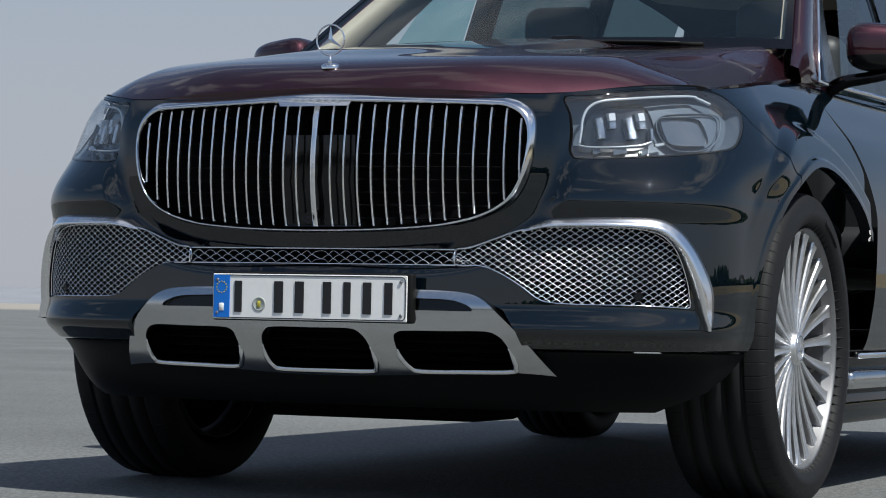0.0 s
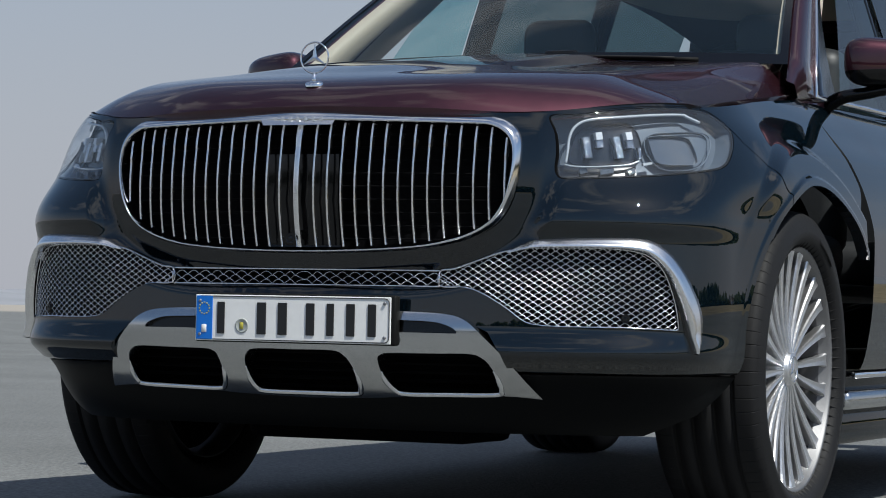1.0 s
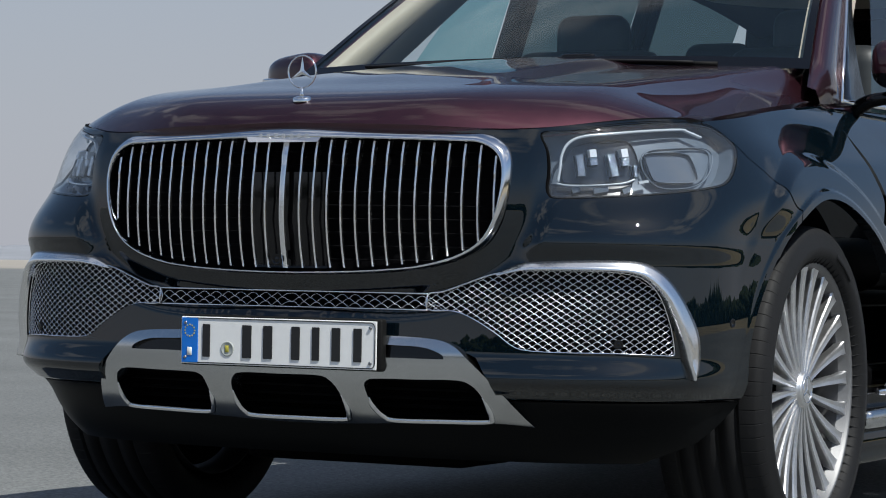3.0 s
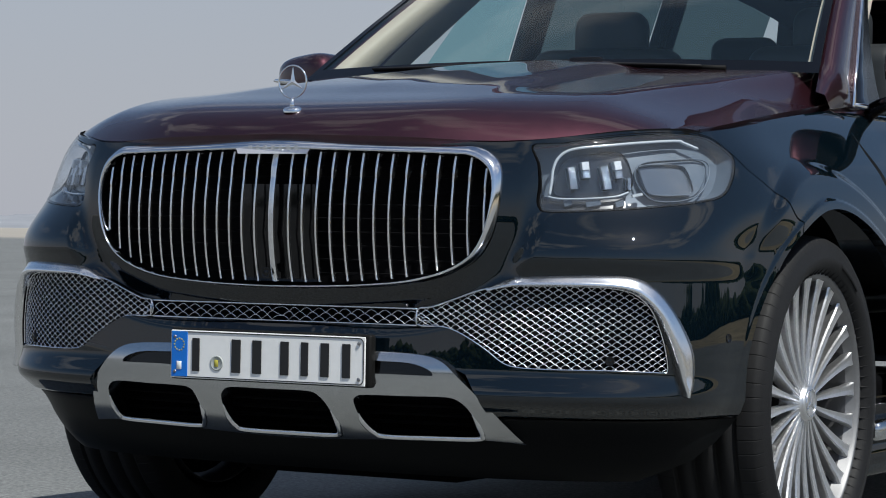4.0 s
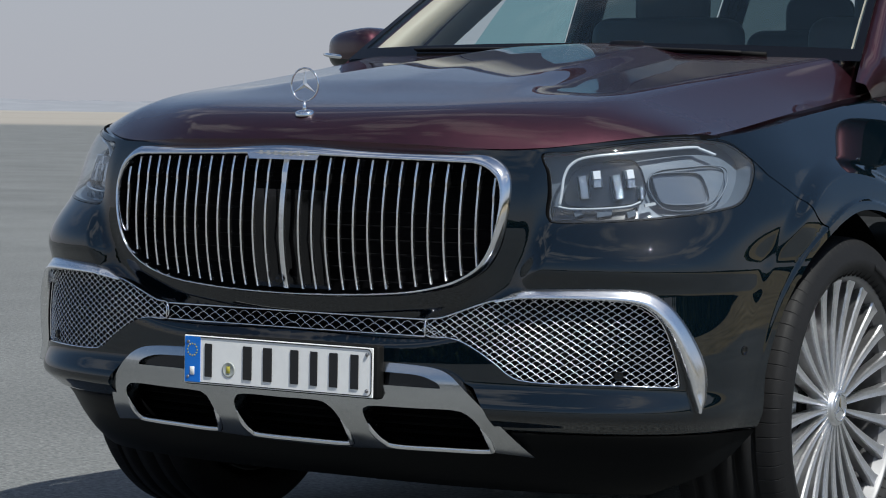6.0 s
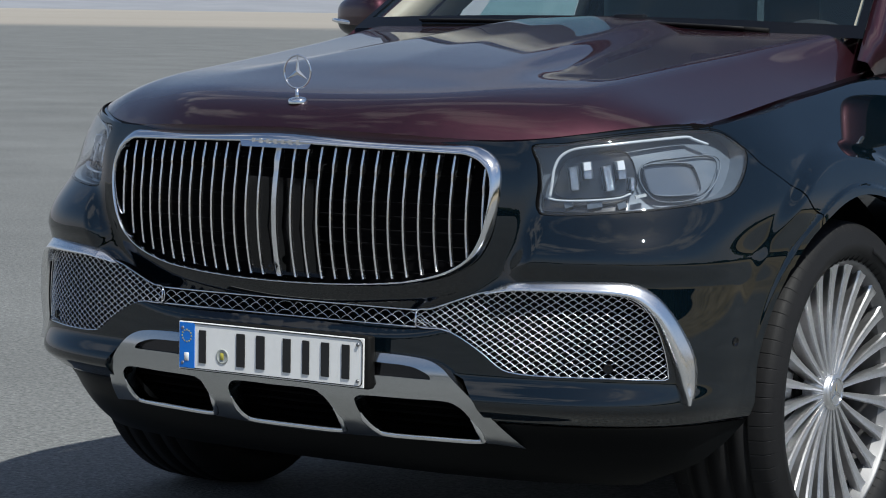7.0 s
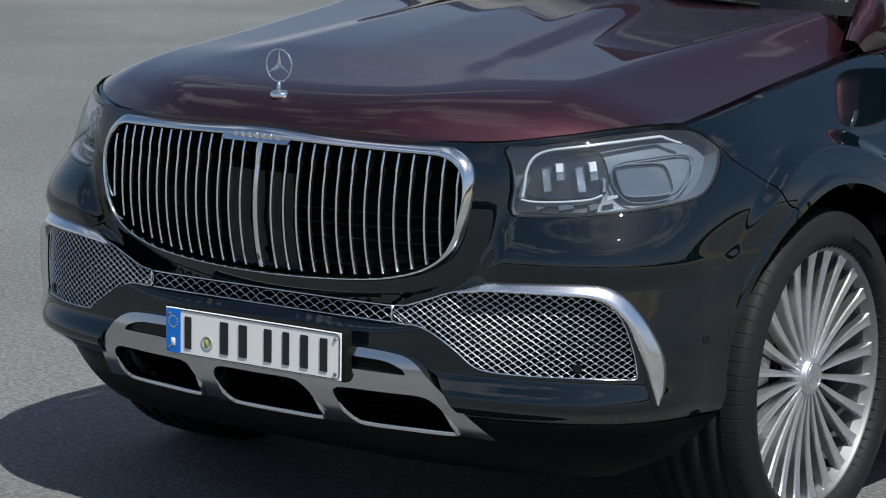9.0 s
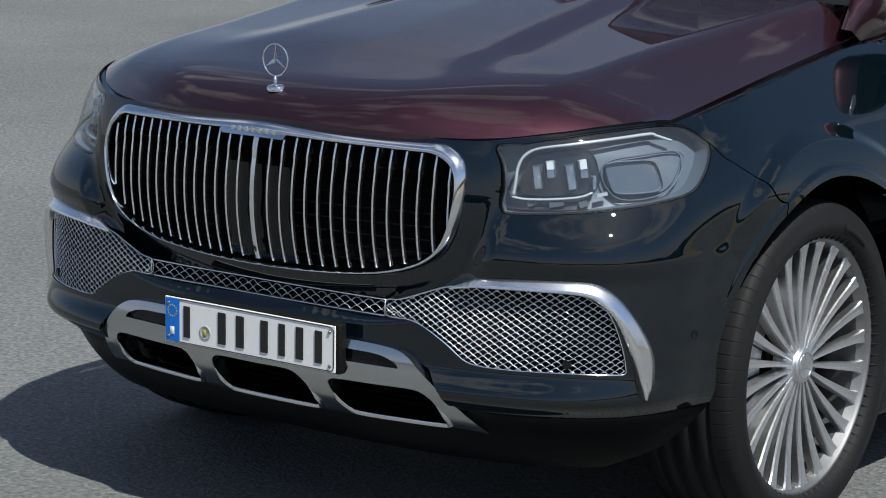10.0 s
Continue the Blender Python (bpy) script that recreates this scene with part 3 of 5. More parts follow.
fog_hole = [(-0.2, 0.630)] + fog_loop[:4 * (len(FOG) - 1) + 1] + [(-0.2, 0.595)]
intake_hole = [(-0.2, 0.515), (0.20, 0.512), (0.235, 0.49), (0.262, 0.44), (0.282, 0.36), (0.27, 0.345), (-0.2, 0.340)]


def arch_loop(r, cy=AXLE_Y, cz=AXLE_Z):
    pts = []
    for k in range(73):
        g = math.pi * (-0.22 + 1.44 * k / 72)
        y, z = cy - r * math.cos(g), cz + r * math.sin(g)
        if y < cy and z < cz + 0.15:
            y += 0.030 * (1 - smooth(cz, cz + 0.15, z))
        if z > cz - 0.01:
            pts.append((u_at_y(y, z), z))
    low = [(u_at_y(0.315, 0.262), 0.240), (u_at_y(0.36, 0.27), 0.268), (u_at_y(0.425, 0.30), 0.300), (u_at_y(0.475, 0.34), 0.342)]
    return low + pts + [(pts[-1][0], -0.1), (low[0][0], -0.1)]


def top_z(u):
    if u < 1:
        x, y = plan(u, 1.02)
        return 1.003 + 0.037 * smooth(0.50, 0.86, x) if y < 0.42 else hood_side(y) - 0.006
    return hood_side(min(1.75, plan(u, 1.05)[1])) - 0.006


def heights(u, lo=0.398, n=130):
    hi = top_z(u)
    return [lo + (hi - lo) * k / n for k in range(n + 1)]


GL = np.array(grille_loop)


GX, GZ = np.meshgrid(np.arange(0, 0.90, 0.005), np.arange(0.50, 1.12, 0.005), indexing="ij")
GD = np.sqrt(((GX[..., None] - GL[:, 0]) ** 2 + (GZ[..., None] - GL[:, 1]) ** 2).min(-1)) * np.where(inside(grille_loop, GX, GZ), -1, 1)


def grille_gap(x, z):
    """Distance from the grille's outer edge; negative within."""
    a, b = min(GD.shape[0] - 2.001, x / 0.005), min(GD.shape[1] - 2.001, max(0.0, (z - 0.50) / 0.005))
    i, j = int(a), int(b)
    a, b = a - i, b - j
    return float((GD[i, j] * (1 - a) + GD[i + 1, j] * a) * (1 - b) + (GD[i, j + 1] * (1 - a) + GD[i + 1, j + 1] * a) * b)


def front_point(u, z, out=0.0):
    """The bumper's skin: drawn forward round the grille, hollowed over the fog grilles."""
    p = body_point(u, z, out)
    if u < 0.55 and z > 0.56:
        g = grille_gap(p.x, z)
        k = 1 - smooth(0.035, 0.115, g)
        if k > 0:
            p.y += k * (grille_y(p.x, z) + 0.010 - out - p.y)
    return p


us = [0.62 * (k / 150) for k in range(150)] + [0.62 + 0.38 * k / 140 for k in range(140)] + [1 + 0.62 * k / 110 for k in range(111)]
ARCH = arch_loop(0.468)
# the fender lies behind a seam that drops from the lamp to the arch
seam = [(u_at_y(0.556, 0.958), 0.958), (u_at_y(0.60, 0.93), 0.930), (u_at_y(0.655, 0.895), 0.895), (u_at_y(0.69, 0.85), 0.85), (u_at_y(0.72, 0.78), 0.78)]
lamp_side = [(0.838, 0.990), (0.817, 1.016), (0.797, 1.026), (0.775, 1.031)]
fender_loop = [seam[4], seam[3], seam[2], seam[1], seam[0]] + lamp_side + [(0.77, 1.2), (1.63, 1.25), (1.63, 0.2), (1.2, 0.2)]
fender_gap = [(a + 0.0035, b) for a, b in fender_loop]
front_cut = [(u - 0.0, z) for u, z in fender_loop]


def build_front():
    v, f = skin(us, heights, front_point, None, [front_cut, lamp_loop, fog_hole, intake_hole, ARCH, [(x if x >= 0 else -0.2, z) for x, z in
                [(u_at_x(max(0, a), b) if a >= 0 else -0.2, b) for a, b in grille_loop]]], 0.03)
    mesh_object("front_bumper", *joined([(v, f), mirrored(v, f)]), PAINT_DARK, car, "glossy black painted bumper")
    v, f = skin(us, lambda u: [0.250 + 0.144 * k / 24 for k in range(25)], body_point, None, [front_cut, intake_hole, ARCH], 0.03)
    mesh_object("valance", *joined([(v, f), mirrored(v, f)]), VALANCE, car, "black plastic lower valance")
    v, f = skin(us, heights, body_point, fender_gap, [lamp_loop, ARCH], 0.03)
    mesh_object("fender", v, f, PAINT_DARK, car)
    mesh_object("fender", *mirrored(v, f), PAINT_DARK, car)


build_front()


def build_hood():
    rows, cols = 110, 201
    verts = []
    for i in range(rows):
        b = (i / (rows - 1)) ** 1.9
        for j in range(cols):
            a = 2 * j / (cols - 1) - 1
            a = math.copysign(abs(a) ** 0.85, a)
            x0, x1 = 0.838 * a, 0.772 * a
            y0, y1 = hood_front(x0), 1.40 + 0.05 * a * a + 0.14 * a ** 6
            x, y = x0 + (x1 - x0) * b, y0 + (y1 - y0) * b
            verts.append(Vector((x, y, hood_z(x, y))))
    faces = grid_faces(rows, cols)
    # turned-down rim
    rim = [j for j in range(cols)] + [i * cols + cols - 1 for i in range(1, rows)] + [(rows - 1) * cols + j for j in range(cols - 2, -1, -1)] + [i * cols for i in range(rows - 2, 0, -1)]
    o = len(verts)
    for k in rim:
        verts.append(verts[k].copy())
    o2 = len(verts)
    for k in rim:
        p = verts[k]
        verts.append(Vector((p.x * 0.99, p.y + (0.012 if p.y < 0.5 else 0), p.z - 0.022)))
    n = len(rim)
    faces += [(o + (k + 1) % n, o + k, o2 + k, o2 + (k + 1) % n) for k in range(n)]
    mesh_object("hood", verts, faces, PAINT_RED, car, "glossy maroon metallic hood with two raised ridges")


build_hood()


def build_flank():
    """Doors and rear quarters, sill, floor and tail."""
    def door(y0, y1, hole=None, name="door"):
        zz = [0.40 + (1.145 - 0.40) * k / 40 for k in range(41)]
        n = max(6, int((y1 - y0) / 0.03))
        uu = [y0 + (y1 - y0) * k / n for k in range(n + 1)]

        def pt(y, z, out=0.0):
            taper = 0.10 * smooth(4.2, 5.15, y)
            return Vector((half_width(z) - 0.012 * smooth(0.8, 0.4, z) - taper + out + (0.028 * (1 - smooth(0.525, 0.55, math.hypot(y - 4.08, z - AXLE_Z)))
                           if hole else 0), y, z + 0.02 * smooth(1.6, 3.5, y) * smooth(0.9, 1.1, z)))
        v, f = skin(uu, lambda u: zz, pt, None, [hole] if hole else [], 0.02, 1.0)
        for s in (1, -1):
            vv, ff = (v, f) if s > 0 else mirrored(v, f)
            d = mesh_object(name, vv, ff, PAINT_DARK, car)
            if name == "door":
                g = [Vector((s * (half_width(0.98) + 0.028), y1 - 0.12 - 0.2 * k / 8, 0.985 + 0.012 * math.sin(math.pi * k / 8))) for k in range(9)]
                mesh_object("handle", *tube(g, 0.011, 8), CHROME, d, "chrome handle")
    door(1.452, 2.58)
    door(2.585, 3.66)
    rear = [(4.08 - 0.468 * math.cos(math.pi * (-0.3 + 1.6 * k / 60)), AXLE_Z + 0.468 * math.sin(math.pi * (-0.3 + 1.6 * k / 60))) for k in range(61)]
    door(3.665, 5.15, rear, "rear_quarter")
    for s in (1, -1):
        bm = box_bm(0.13, 2.35, 0.05, (s * 0.925, 2.50, 0.318), 0.018, 3)
        part("running_board", bm, SATIN, car, "silver running board")
        bm = box_bm(0.10, 2.32, 0.14, (s * 0.885, 2.50, 0.385), 0.02, 2)
        part("sill", bm, GLOSS_BLACK, car)
        bm = box_bm(0.08, 2.30, 0.10, (s * 0.90, 2.50, 0.245), 0.02, 2)
        part("sill_skirt", bm, PAINT_DARK, car)
        v, f = tube([(s * 0.963, 1.46, 0.385), (s * 0.970, 2.5, 0.388), (s * 0.963, 3.64, 0.385)], 0.010, 8)
        mesh_object("trim_strip", v, f, CHROME, car, "thin chrome sill strip")
    part("floor_pan", box_bm(1.30, 4.5, 0.06, (0, 2.72, 0.275), 0.02), VOID_BLACK, car)
    part("engine_cover", box_bm(0.62, 0.30, 0.06, (-0.06, 0.62, 0.235), 0.02), VOID_BLACK, car)
    part("tail_panel", box_bm(1.80, 0.06, 0.85, (0, 5.15, 0.74), 0.03), PAINT_DARK, car)
    part("bulkhead", box_bm(1.20, 0.05, 0.72, (0, 1.42, 0.74), 0.02), VOID_BLACK, car)


build_flank()
# ---- the car: grille, lamps, fog grilles, skid plate, plate, ornament ----
def build_grille():
    grille = group_under("radiator_grille", car, "tall chrome grille with slim vertical bars")
    n = len(grille_loop)
    prof = [(0.0, 0.030), (0.0, 0.008), (0.10, 0.001), (0.45, -0.006), (0.80, -0.012), (0.95, -0.010), (1.02, 0.002), (1.03, 0.045)]
    verts = []
    for t, dy in prof:
        for k in range(n):
            x = grille_loop[k][0] + (grille_inner[k][0] - grille_loop[k][0]) * t
            z = grille_loop[k][1] + (grille_inner[k][1] - grille_loop[k][1]) * t
            verts.append(Vector((x, grille_y(x, z) + dy, z)))
    mesh_object("frame", verts, [tuple(reversed(f)) for f in grid_faces(len(prof), n, True)], CHROME, grille, "wide polished chrome surround")

    # plaque at the top, its engraved marks as plain bars
    bm = bmesh.new()
    top = [(-0.100, 0.999), (0.100, 0.999), (0.100, 0.986), (0.092, 0.973), (-0.092, 0.973), (-0.100, 0.986)]
    front = [bm.verts.new((x, grille_y(x, z) - 0.0125 + 0.008 * (z > 0.99), z)) for x, z in top]
    back = [bm.verts.new((x * 1.01, grille_y(x, z) + 0.02, z)) for x, z in top]
    bm.faces.new(front)
    for k in range(6):
        bm.faces.new((front[(k + 1) % 6], front[k], back[k], back[(k + 1) % 6]))
    bmesh.ops.recalc_face_normals(bm, faces=list(bm.faces))
    part("plaque", bm, CHROME, grille, "chrome plaque", flat=True)
    for k in range(7):
        x = -0.062 + k * 0.0205
        part("plaque_bar", box_bm(0.009, 0.002, 0.011, (x, grille_y(x, 0.987) - 0.0110, 0.987), 0.0007, 1), BRIGHT_TRIM, grille, flat=True)

    def span(x):
        zs = []
        for k in range(n):
            (x1, z1), (x2, z2) = grille_inner[k], grille_inner[(k + 1) % n]
            if (x1 > x) != (x2 > x):
                zs.append(z1 + (z2 - z1) * (x - x1) / (x2 - x1))
        return min(zs), max(zs)

    for s in [0] + [sg * (k + 1) for k in range(14) for sg in (1, -1)]:
        x = 0.0 if s == 0 else math.copysign(0.0455 + 0.0353 * (abs(s) - 1), s)
        lo, hi = span(x)
        lo, hi = lo + 0.008, hi - 0.004
        if abs(s) == 14:
            lo, hi = lo + 0.0, hi - 0.006
        w0 = 0.0065 if s == 0 else 0.0024
        verts, rows = [], 26
        for i in range(rows):
            z = lo + (hi - lo) * i / (rows - 1)
            up = smooth(hi - 0.058, hi - 0.036, z)
            w, deep = w0 * (1 + 0.15 * up), 0.009 + 0.013 * up
            y = grille_y(x, z) + 0.010 - 0.003 * up
            for dx, dy in ((-w, deep), (-w, 0.0015), (-w * 0.55, 0), (w * 0.55, 0), (w, 0.0015), (w, deep)):
                verts.append(Vector((x + dx, y + dy, z)))
        faces = grid_faces(rows, 6) + [tuple(range(6)), tuple(range((rows - 1) * 6 + 5, (rows - 1) * 6 - 1, -1))]
        mesh_object("bar", verts, faces, BRIGHT_TRIM, grille, "broad chrome centre bar" if s == 0 else "", True)

    # near-black core for the shade behind the bars, faint slats, middle sensor panel
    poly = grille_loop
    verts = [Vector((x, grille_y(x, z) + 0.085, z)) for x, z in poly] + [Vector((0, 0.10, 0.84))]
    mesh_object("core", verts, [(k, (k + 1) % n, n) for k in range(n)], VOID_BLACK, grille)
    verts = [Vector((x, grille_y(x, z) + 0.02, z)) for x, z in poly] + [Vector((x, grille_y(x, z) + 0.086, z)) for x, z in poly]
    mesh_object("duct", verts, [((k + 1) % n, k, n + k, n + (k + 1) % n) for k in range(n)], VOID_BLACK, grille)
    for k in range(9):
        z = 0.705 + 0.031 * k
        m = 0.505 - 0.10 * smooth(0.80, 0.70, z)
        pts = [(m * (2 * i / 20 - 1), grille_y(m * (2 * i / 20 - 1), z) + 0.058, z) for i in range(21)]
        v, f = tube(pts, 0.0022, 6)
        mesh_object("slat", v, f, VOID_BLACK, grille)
    for i, (z0, z1) in enumerate(((0.684, 0.905),)):
        verts, cols = [], 13
        for z in (z0, (z0 + z1) / 2, z1):
            for j in range(cols):
                x = -0.098 + 0.196 * j / (cols - 1)
                verts.append(Vector((x, grille_y(x, z) + 0.034, z)))
        mesh_object("sensor_panel", verts, grid_faces(3, cols), GLOSS_BLACK, grille, "smoked glossy sensor panel")
    v, f = spun([(-0.012, 0.013), (-0.013, 0.011), (-0.009, 0.009), (-0.011, 0.005), (-0.013, 0.0005)], 24)
    ob = mesh_object("camera_eye", [Vector((p.y - 0.016, 0.026 + p.x, 0.703 + p.z)) for p in v], f, GLOSS_BLACK, grille)


build_grille()


def lamp_patch(loop, out, wall=0.0, n=60):
    u0, u1 = min(p[0] for p in loop) - 0.01, max(p[0] for p in loop) + 0.01
    z0, z1 = min(p[1] for p in loop) - 0.01, max(p[1] for p in loop) + 0.01
    uu = [u0 + (u1 - u0) * k / (2 * n) for k in range(2 * n + 1)]
    zz = [z0 + (z1 - z0) * k / n for k in range(n + 1)]
    return skin(uu, lambda u: zz, lambda u, z, o: body_point(u, z, out + o), loop, [], wall)


def ribbon(path, out, width, thick):
    """A flat-fronted band along a path of (u, z) on the body, set in by -out."""
    pts = [body_point(u, z, out) for u, z in path]
    n = len(pts)
    verts = []
    for i, p in enumerate(pts):
        d = (pts[min(i + 1, n - 1)] - pts[max(i - 1, 0)]).normalized()
        u, z = path[i]
        nrm = (body_point(u, z, out + 0.01) - p).normalized()
        s = nrm.cross(d).normalized()
        for a, b in ((-1, 0), (-0.8, 1), (0.8, 1), (1, 0)):
            verts.append(p + s * width * a / 2 + nrm * thick * b)
    return verts, grid_faces(n, 4) + [(3, 2, 1, 0), tuple((n - 1) * 4 + k for k in range(4))]


def shrink(loop, k):
    cx, cz = sum(p[0] for p in loop) / len(loop), sum(p[1] for p in loop) / len(loop)
    return [(cx + (u - cx) * k, cz + (z - cz) * k) for u, z in loop]


def build_lamps():
    drl = outline([(0.373, 0.888), (0.383, 0.915), (0.396, 0.948), (0.417, 0.974), (0.454, 0.991), (0.53, 1.000), (0.62, 1.009), (0.715, 1.016), (0.732, 1.012), (0.762, 1.000)], 6, False)
    lower = outline([(0.370, 0.884), (0.392, 0.880), (0.440, 0.881), (0.503, 0.887), (0.533, 0.897)], 6, False)
    ring = outline([(0.566, 0.912), (0.572, 0.945), (0.604, 0.964), (0.678, 0.972), (0.758, 0.976), (0.781, 0.963), (0.752, 0.925), (0.706, 0.893), (0.646, 0.879),
                    (0.588, 0.882)], 6)
    eye = outline([(0.578, 0.905), (0.580, 0.945), (0.592, 0.957), (0.64, 0.961), (0.690, 0.960), (0.702, 0.948), (0.699, 0.910), (0.684, 0.896), (0.64, 0.892), (0.592, 0.893)], 6)
    low_loop = [(0.358, 0.884), (0.355, 0.856), (0.439, 0.855), (0.522, 0.861), (0.526, 0.884), (0.503, 0.882), (0.439, 0.877)]
    for side in (1, -1):
        lamp = group_under("headlight", car, "clear LED headlight with chrome light guides")

        def put(name, vf, mat, label=""):
            v, f = vf if side > 0 else mirrored(*vf)
            return mesh_object(name, v, f, mat, lamp, label, name.startswith(("led", "reflector")))
        lens = put("lens", lamp_patch(shrink(lamp_loop, 0.985), 0.001), LENS, "clear glossy lens")
        lens.visible_shadow = False
        put("housing", lamp_patch(shrink(lamp_loop, 0.995), -0.052, -0.045), LAMP_GREY)
        put("seal", ribbon(lamp_loop + lamp_loop[:1], -0.006, 0.010, 0.004), VOID_BLACK, "black rubber seal")
        # black strip put in for the shade of the hood's shut gap
        gap = outline([(0.372, 1.000), (0.43, 1.007), (0.49, 1.016), (0.598, 1.029), (0.72, 1.037), (0.787, 1.033)], 6, False)
        put("gap_shade_strip", ribbon(gap, -0.010, 0.016, 0.006), VOID_BLACK, "black strip for the shaded gap under the hood edge")
        put("bezel", lamp_patch([(u, z) for u, z in outline([(0.387, 0.888), (0.404, 0.940), (0.432, 0.968), (0.485, 0.981), (0.561, 0.985), (0.563, 0.930), (0.541, 0.900), (0.482, 0.888)], 5)],
                                -0.047, -0.006, 30), LAMP_DARK)
        put("light_guide", ribbon(drl, -0.022, 0.0065, 0.007), LIGHT_GUIDE, "clear daytime light guide")
        put("light_guide", ribbon(lower, -0.022, 0.004, 0.008), LIGHT_GUIDE)
        put("projector_ring", ribbon(ring + ring[:1], -0.036, 0.0022, 0.004), LAMP_GREY)
        put("projector_bowl", lamp_patch(shrink(ring, 0.97), -0.045, -0.004, 30), LAMP_GREY)
        put("projector_eye", lamp_patch(eye, -0.036, -0.010, 30), LAMP_GLASS)
        put("projector_ring", ribbon(eye + eye[:1], -0.038, 0.002, 0.004), LAMP_GREY)
        # lower reflector: its dark and pale reflections are put in as pieces
        put("lower_reflection_patch", lamp_patch(low_loop, -0.034, 0.012, 20), LAMP_DARK)
        for u, w in ((0.405, 0.016), (0.455, 0.030), (0.51, 0.018)):
            put("reflector_glint_tile", ribbon([(u - w / 2 + w * i / 4, 0.868 + 0.0015 * i) for i in range(5)], -0.032, 0.014, 0.010), LAMP_GREY)
        for k, (u, z, h, lit) in enumerate(((0.428, 0.926, 0.048, 0), (0.460, 0.944, 0.034, 1), (0.498, 0.928, 0.050, 0), (0.531, 0.946, 0.036, 1), (0.544, 0.916, 0.026, 0))):
            wide = 0.019 if k < 4 else 0.008
            top = 0.5 if not lit else 0.02
            put("led_block", ribbon([(u + 0.008 * q, z + h * q) for q in (-0.5, -0.25, 0.0, top)], -0.038, wide, 0.014), CRYSTAL, "cut crystal block")
            if lit:
                put("led_face", ribbon([(u + 0.008 * q, z + h * q) for q in (0.04, 0.25, 0.55)], -0.036, wide, 0.016), LED_FACE, "white diffuser face")
            put("led_module", ribbon([(u + 0.008 * (q / 4 - 0.5), z + h * (q / 4 - 0.5)) for q in range(5)], -0.047, wide + 0.005, 0.006), LAMP_GREY)
        put("led_bar", ribbon([(0.541 + 0.006 * i, 0.889 + 0.0012 * i) for i in range(5)], -0.03, 0.007, 0.010), LIGHT_GUIDE)


build_lamps()


def scale_mesh(loop, point, pitch, row, radius, length_of):
    """Wire scales: rows of arcs whose feet stand on the tops of the row below, kept within the loop."""
    u0, u1 = min(p[0] for p in loop), max(p[0] for p in loop)
    z0, z1 = min(p[1] for p in loop), max(p[1] for p in loop)
    pieces, j = [], 0
    z = z0 - row
    while z < z1 + row:
        s0, s1 = length_of(u0), length_of(u1)
        count = int((s1 - s0) / pitch) + 2
        for i in range(-1, count):
            for half in (0, 1):
                pts = []
                for k in range(5):
                    t = k / 4
                    s = s0 + (i + (0.5 if j % 2 else 0.0) + (t / 2 if half == 0 else 1 - t / 2)) * pitch
                    u = u_from_length(s)
                    pts.append((u, z + row * math.sin(t * math.pi / 2)))
                ok = inside(loop, np.array([p[0] for p in pts]), np.array([p[1] for p in pts]))
                if ok.sum() >= 3:
                    keep = [p for p, o in zip(pts, ok) if o]
                    pieces.append(tube([point(u, zz, 0.0) for u, zz in keep], radius, 4, cap=False, flat_y=1.6))
        z += row
        j += 1
    return joined(pieces)


ARC_U = [k / 200 for k in range(201)]
ARC_S = [0.0]
for k in range(200):
    (xa, ya), (xb, yb) = plan(ARC_U[k], 0.58), plan(ARC_U[k + 1], 0.58)
    ARC_S.append(ARC_S[-1] + math.hypot(xb - xa, yb - ya))


def length_at(u):
    return float(np.interp(u, ARC_U, ARC_S)) if u >= 0 else -float(np.interp(-u, ARC_U, ARC_S))


def u_from_length(s):
    return float(np.interp(s, ARC_S, ARC_U)) if s >= 0 else -float(np.interp(-s, ARC_S, ARC_U))


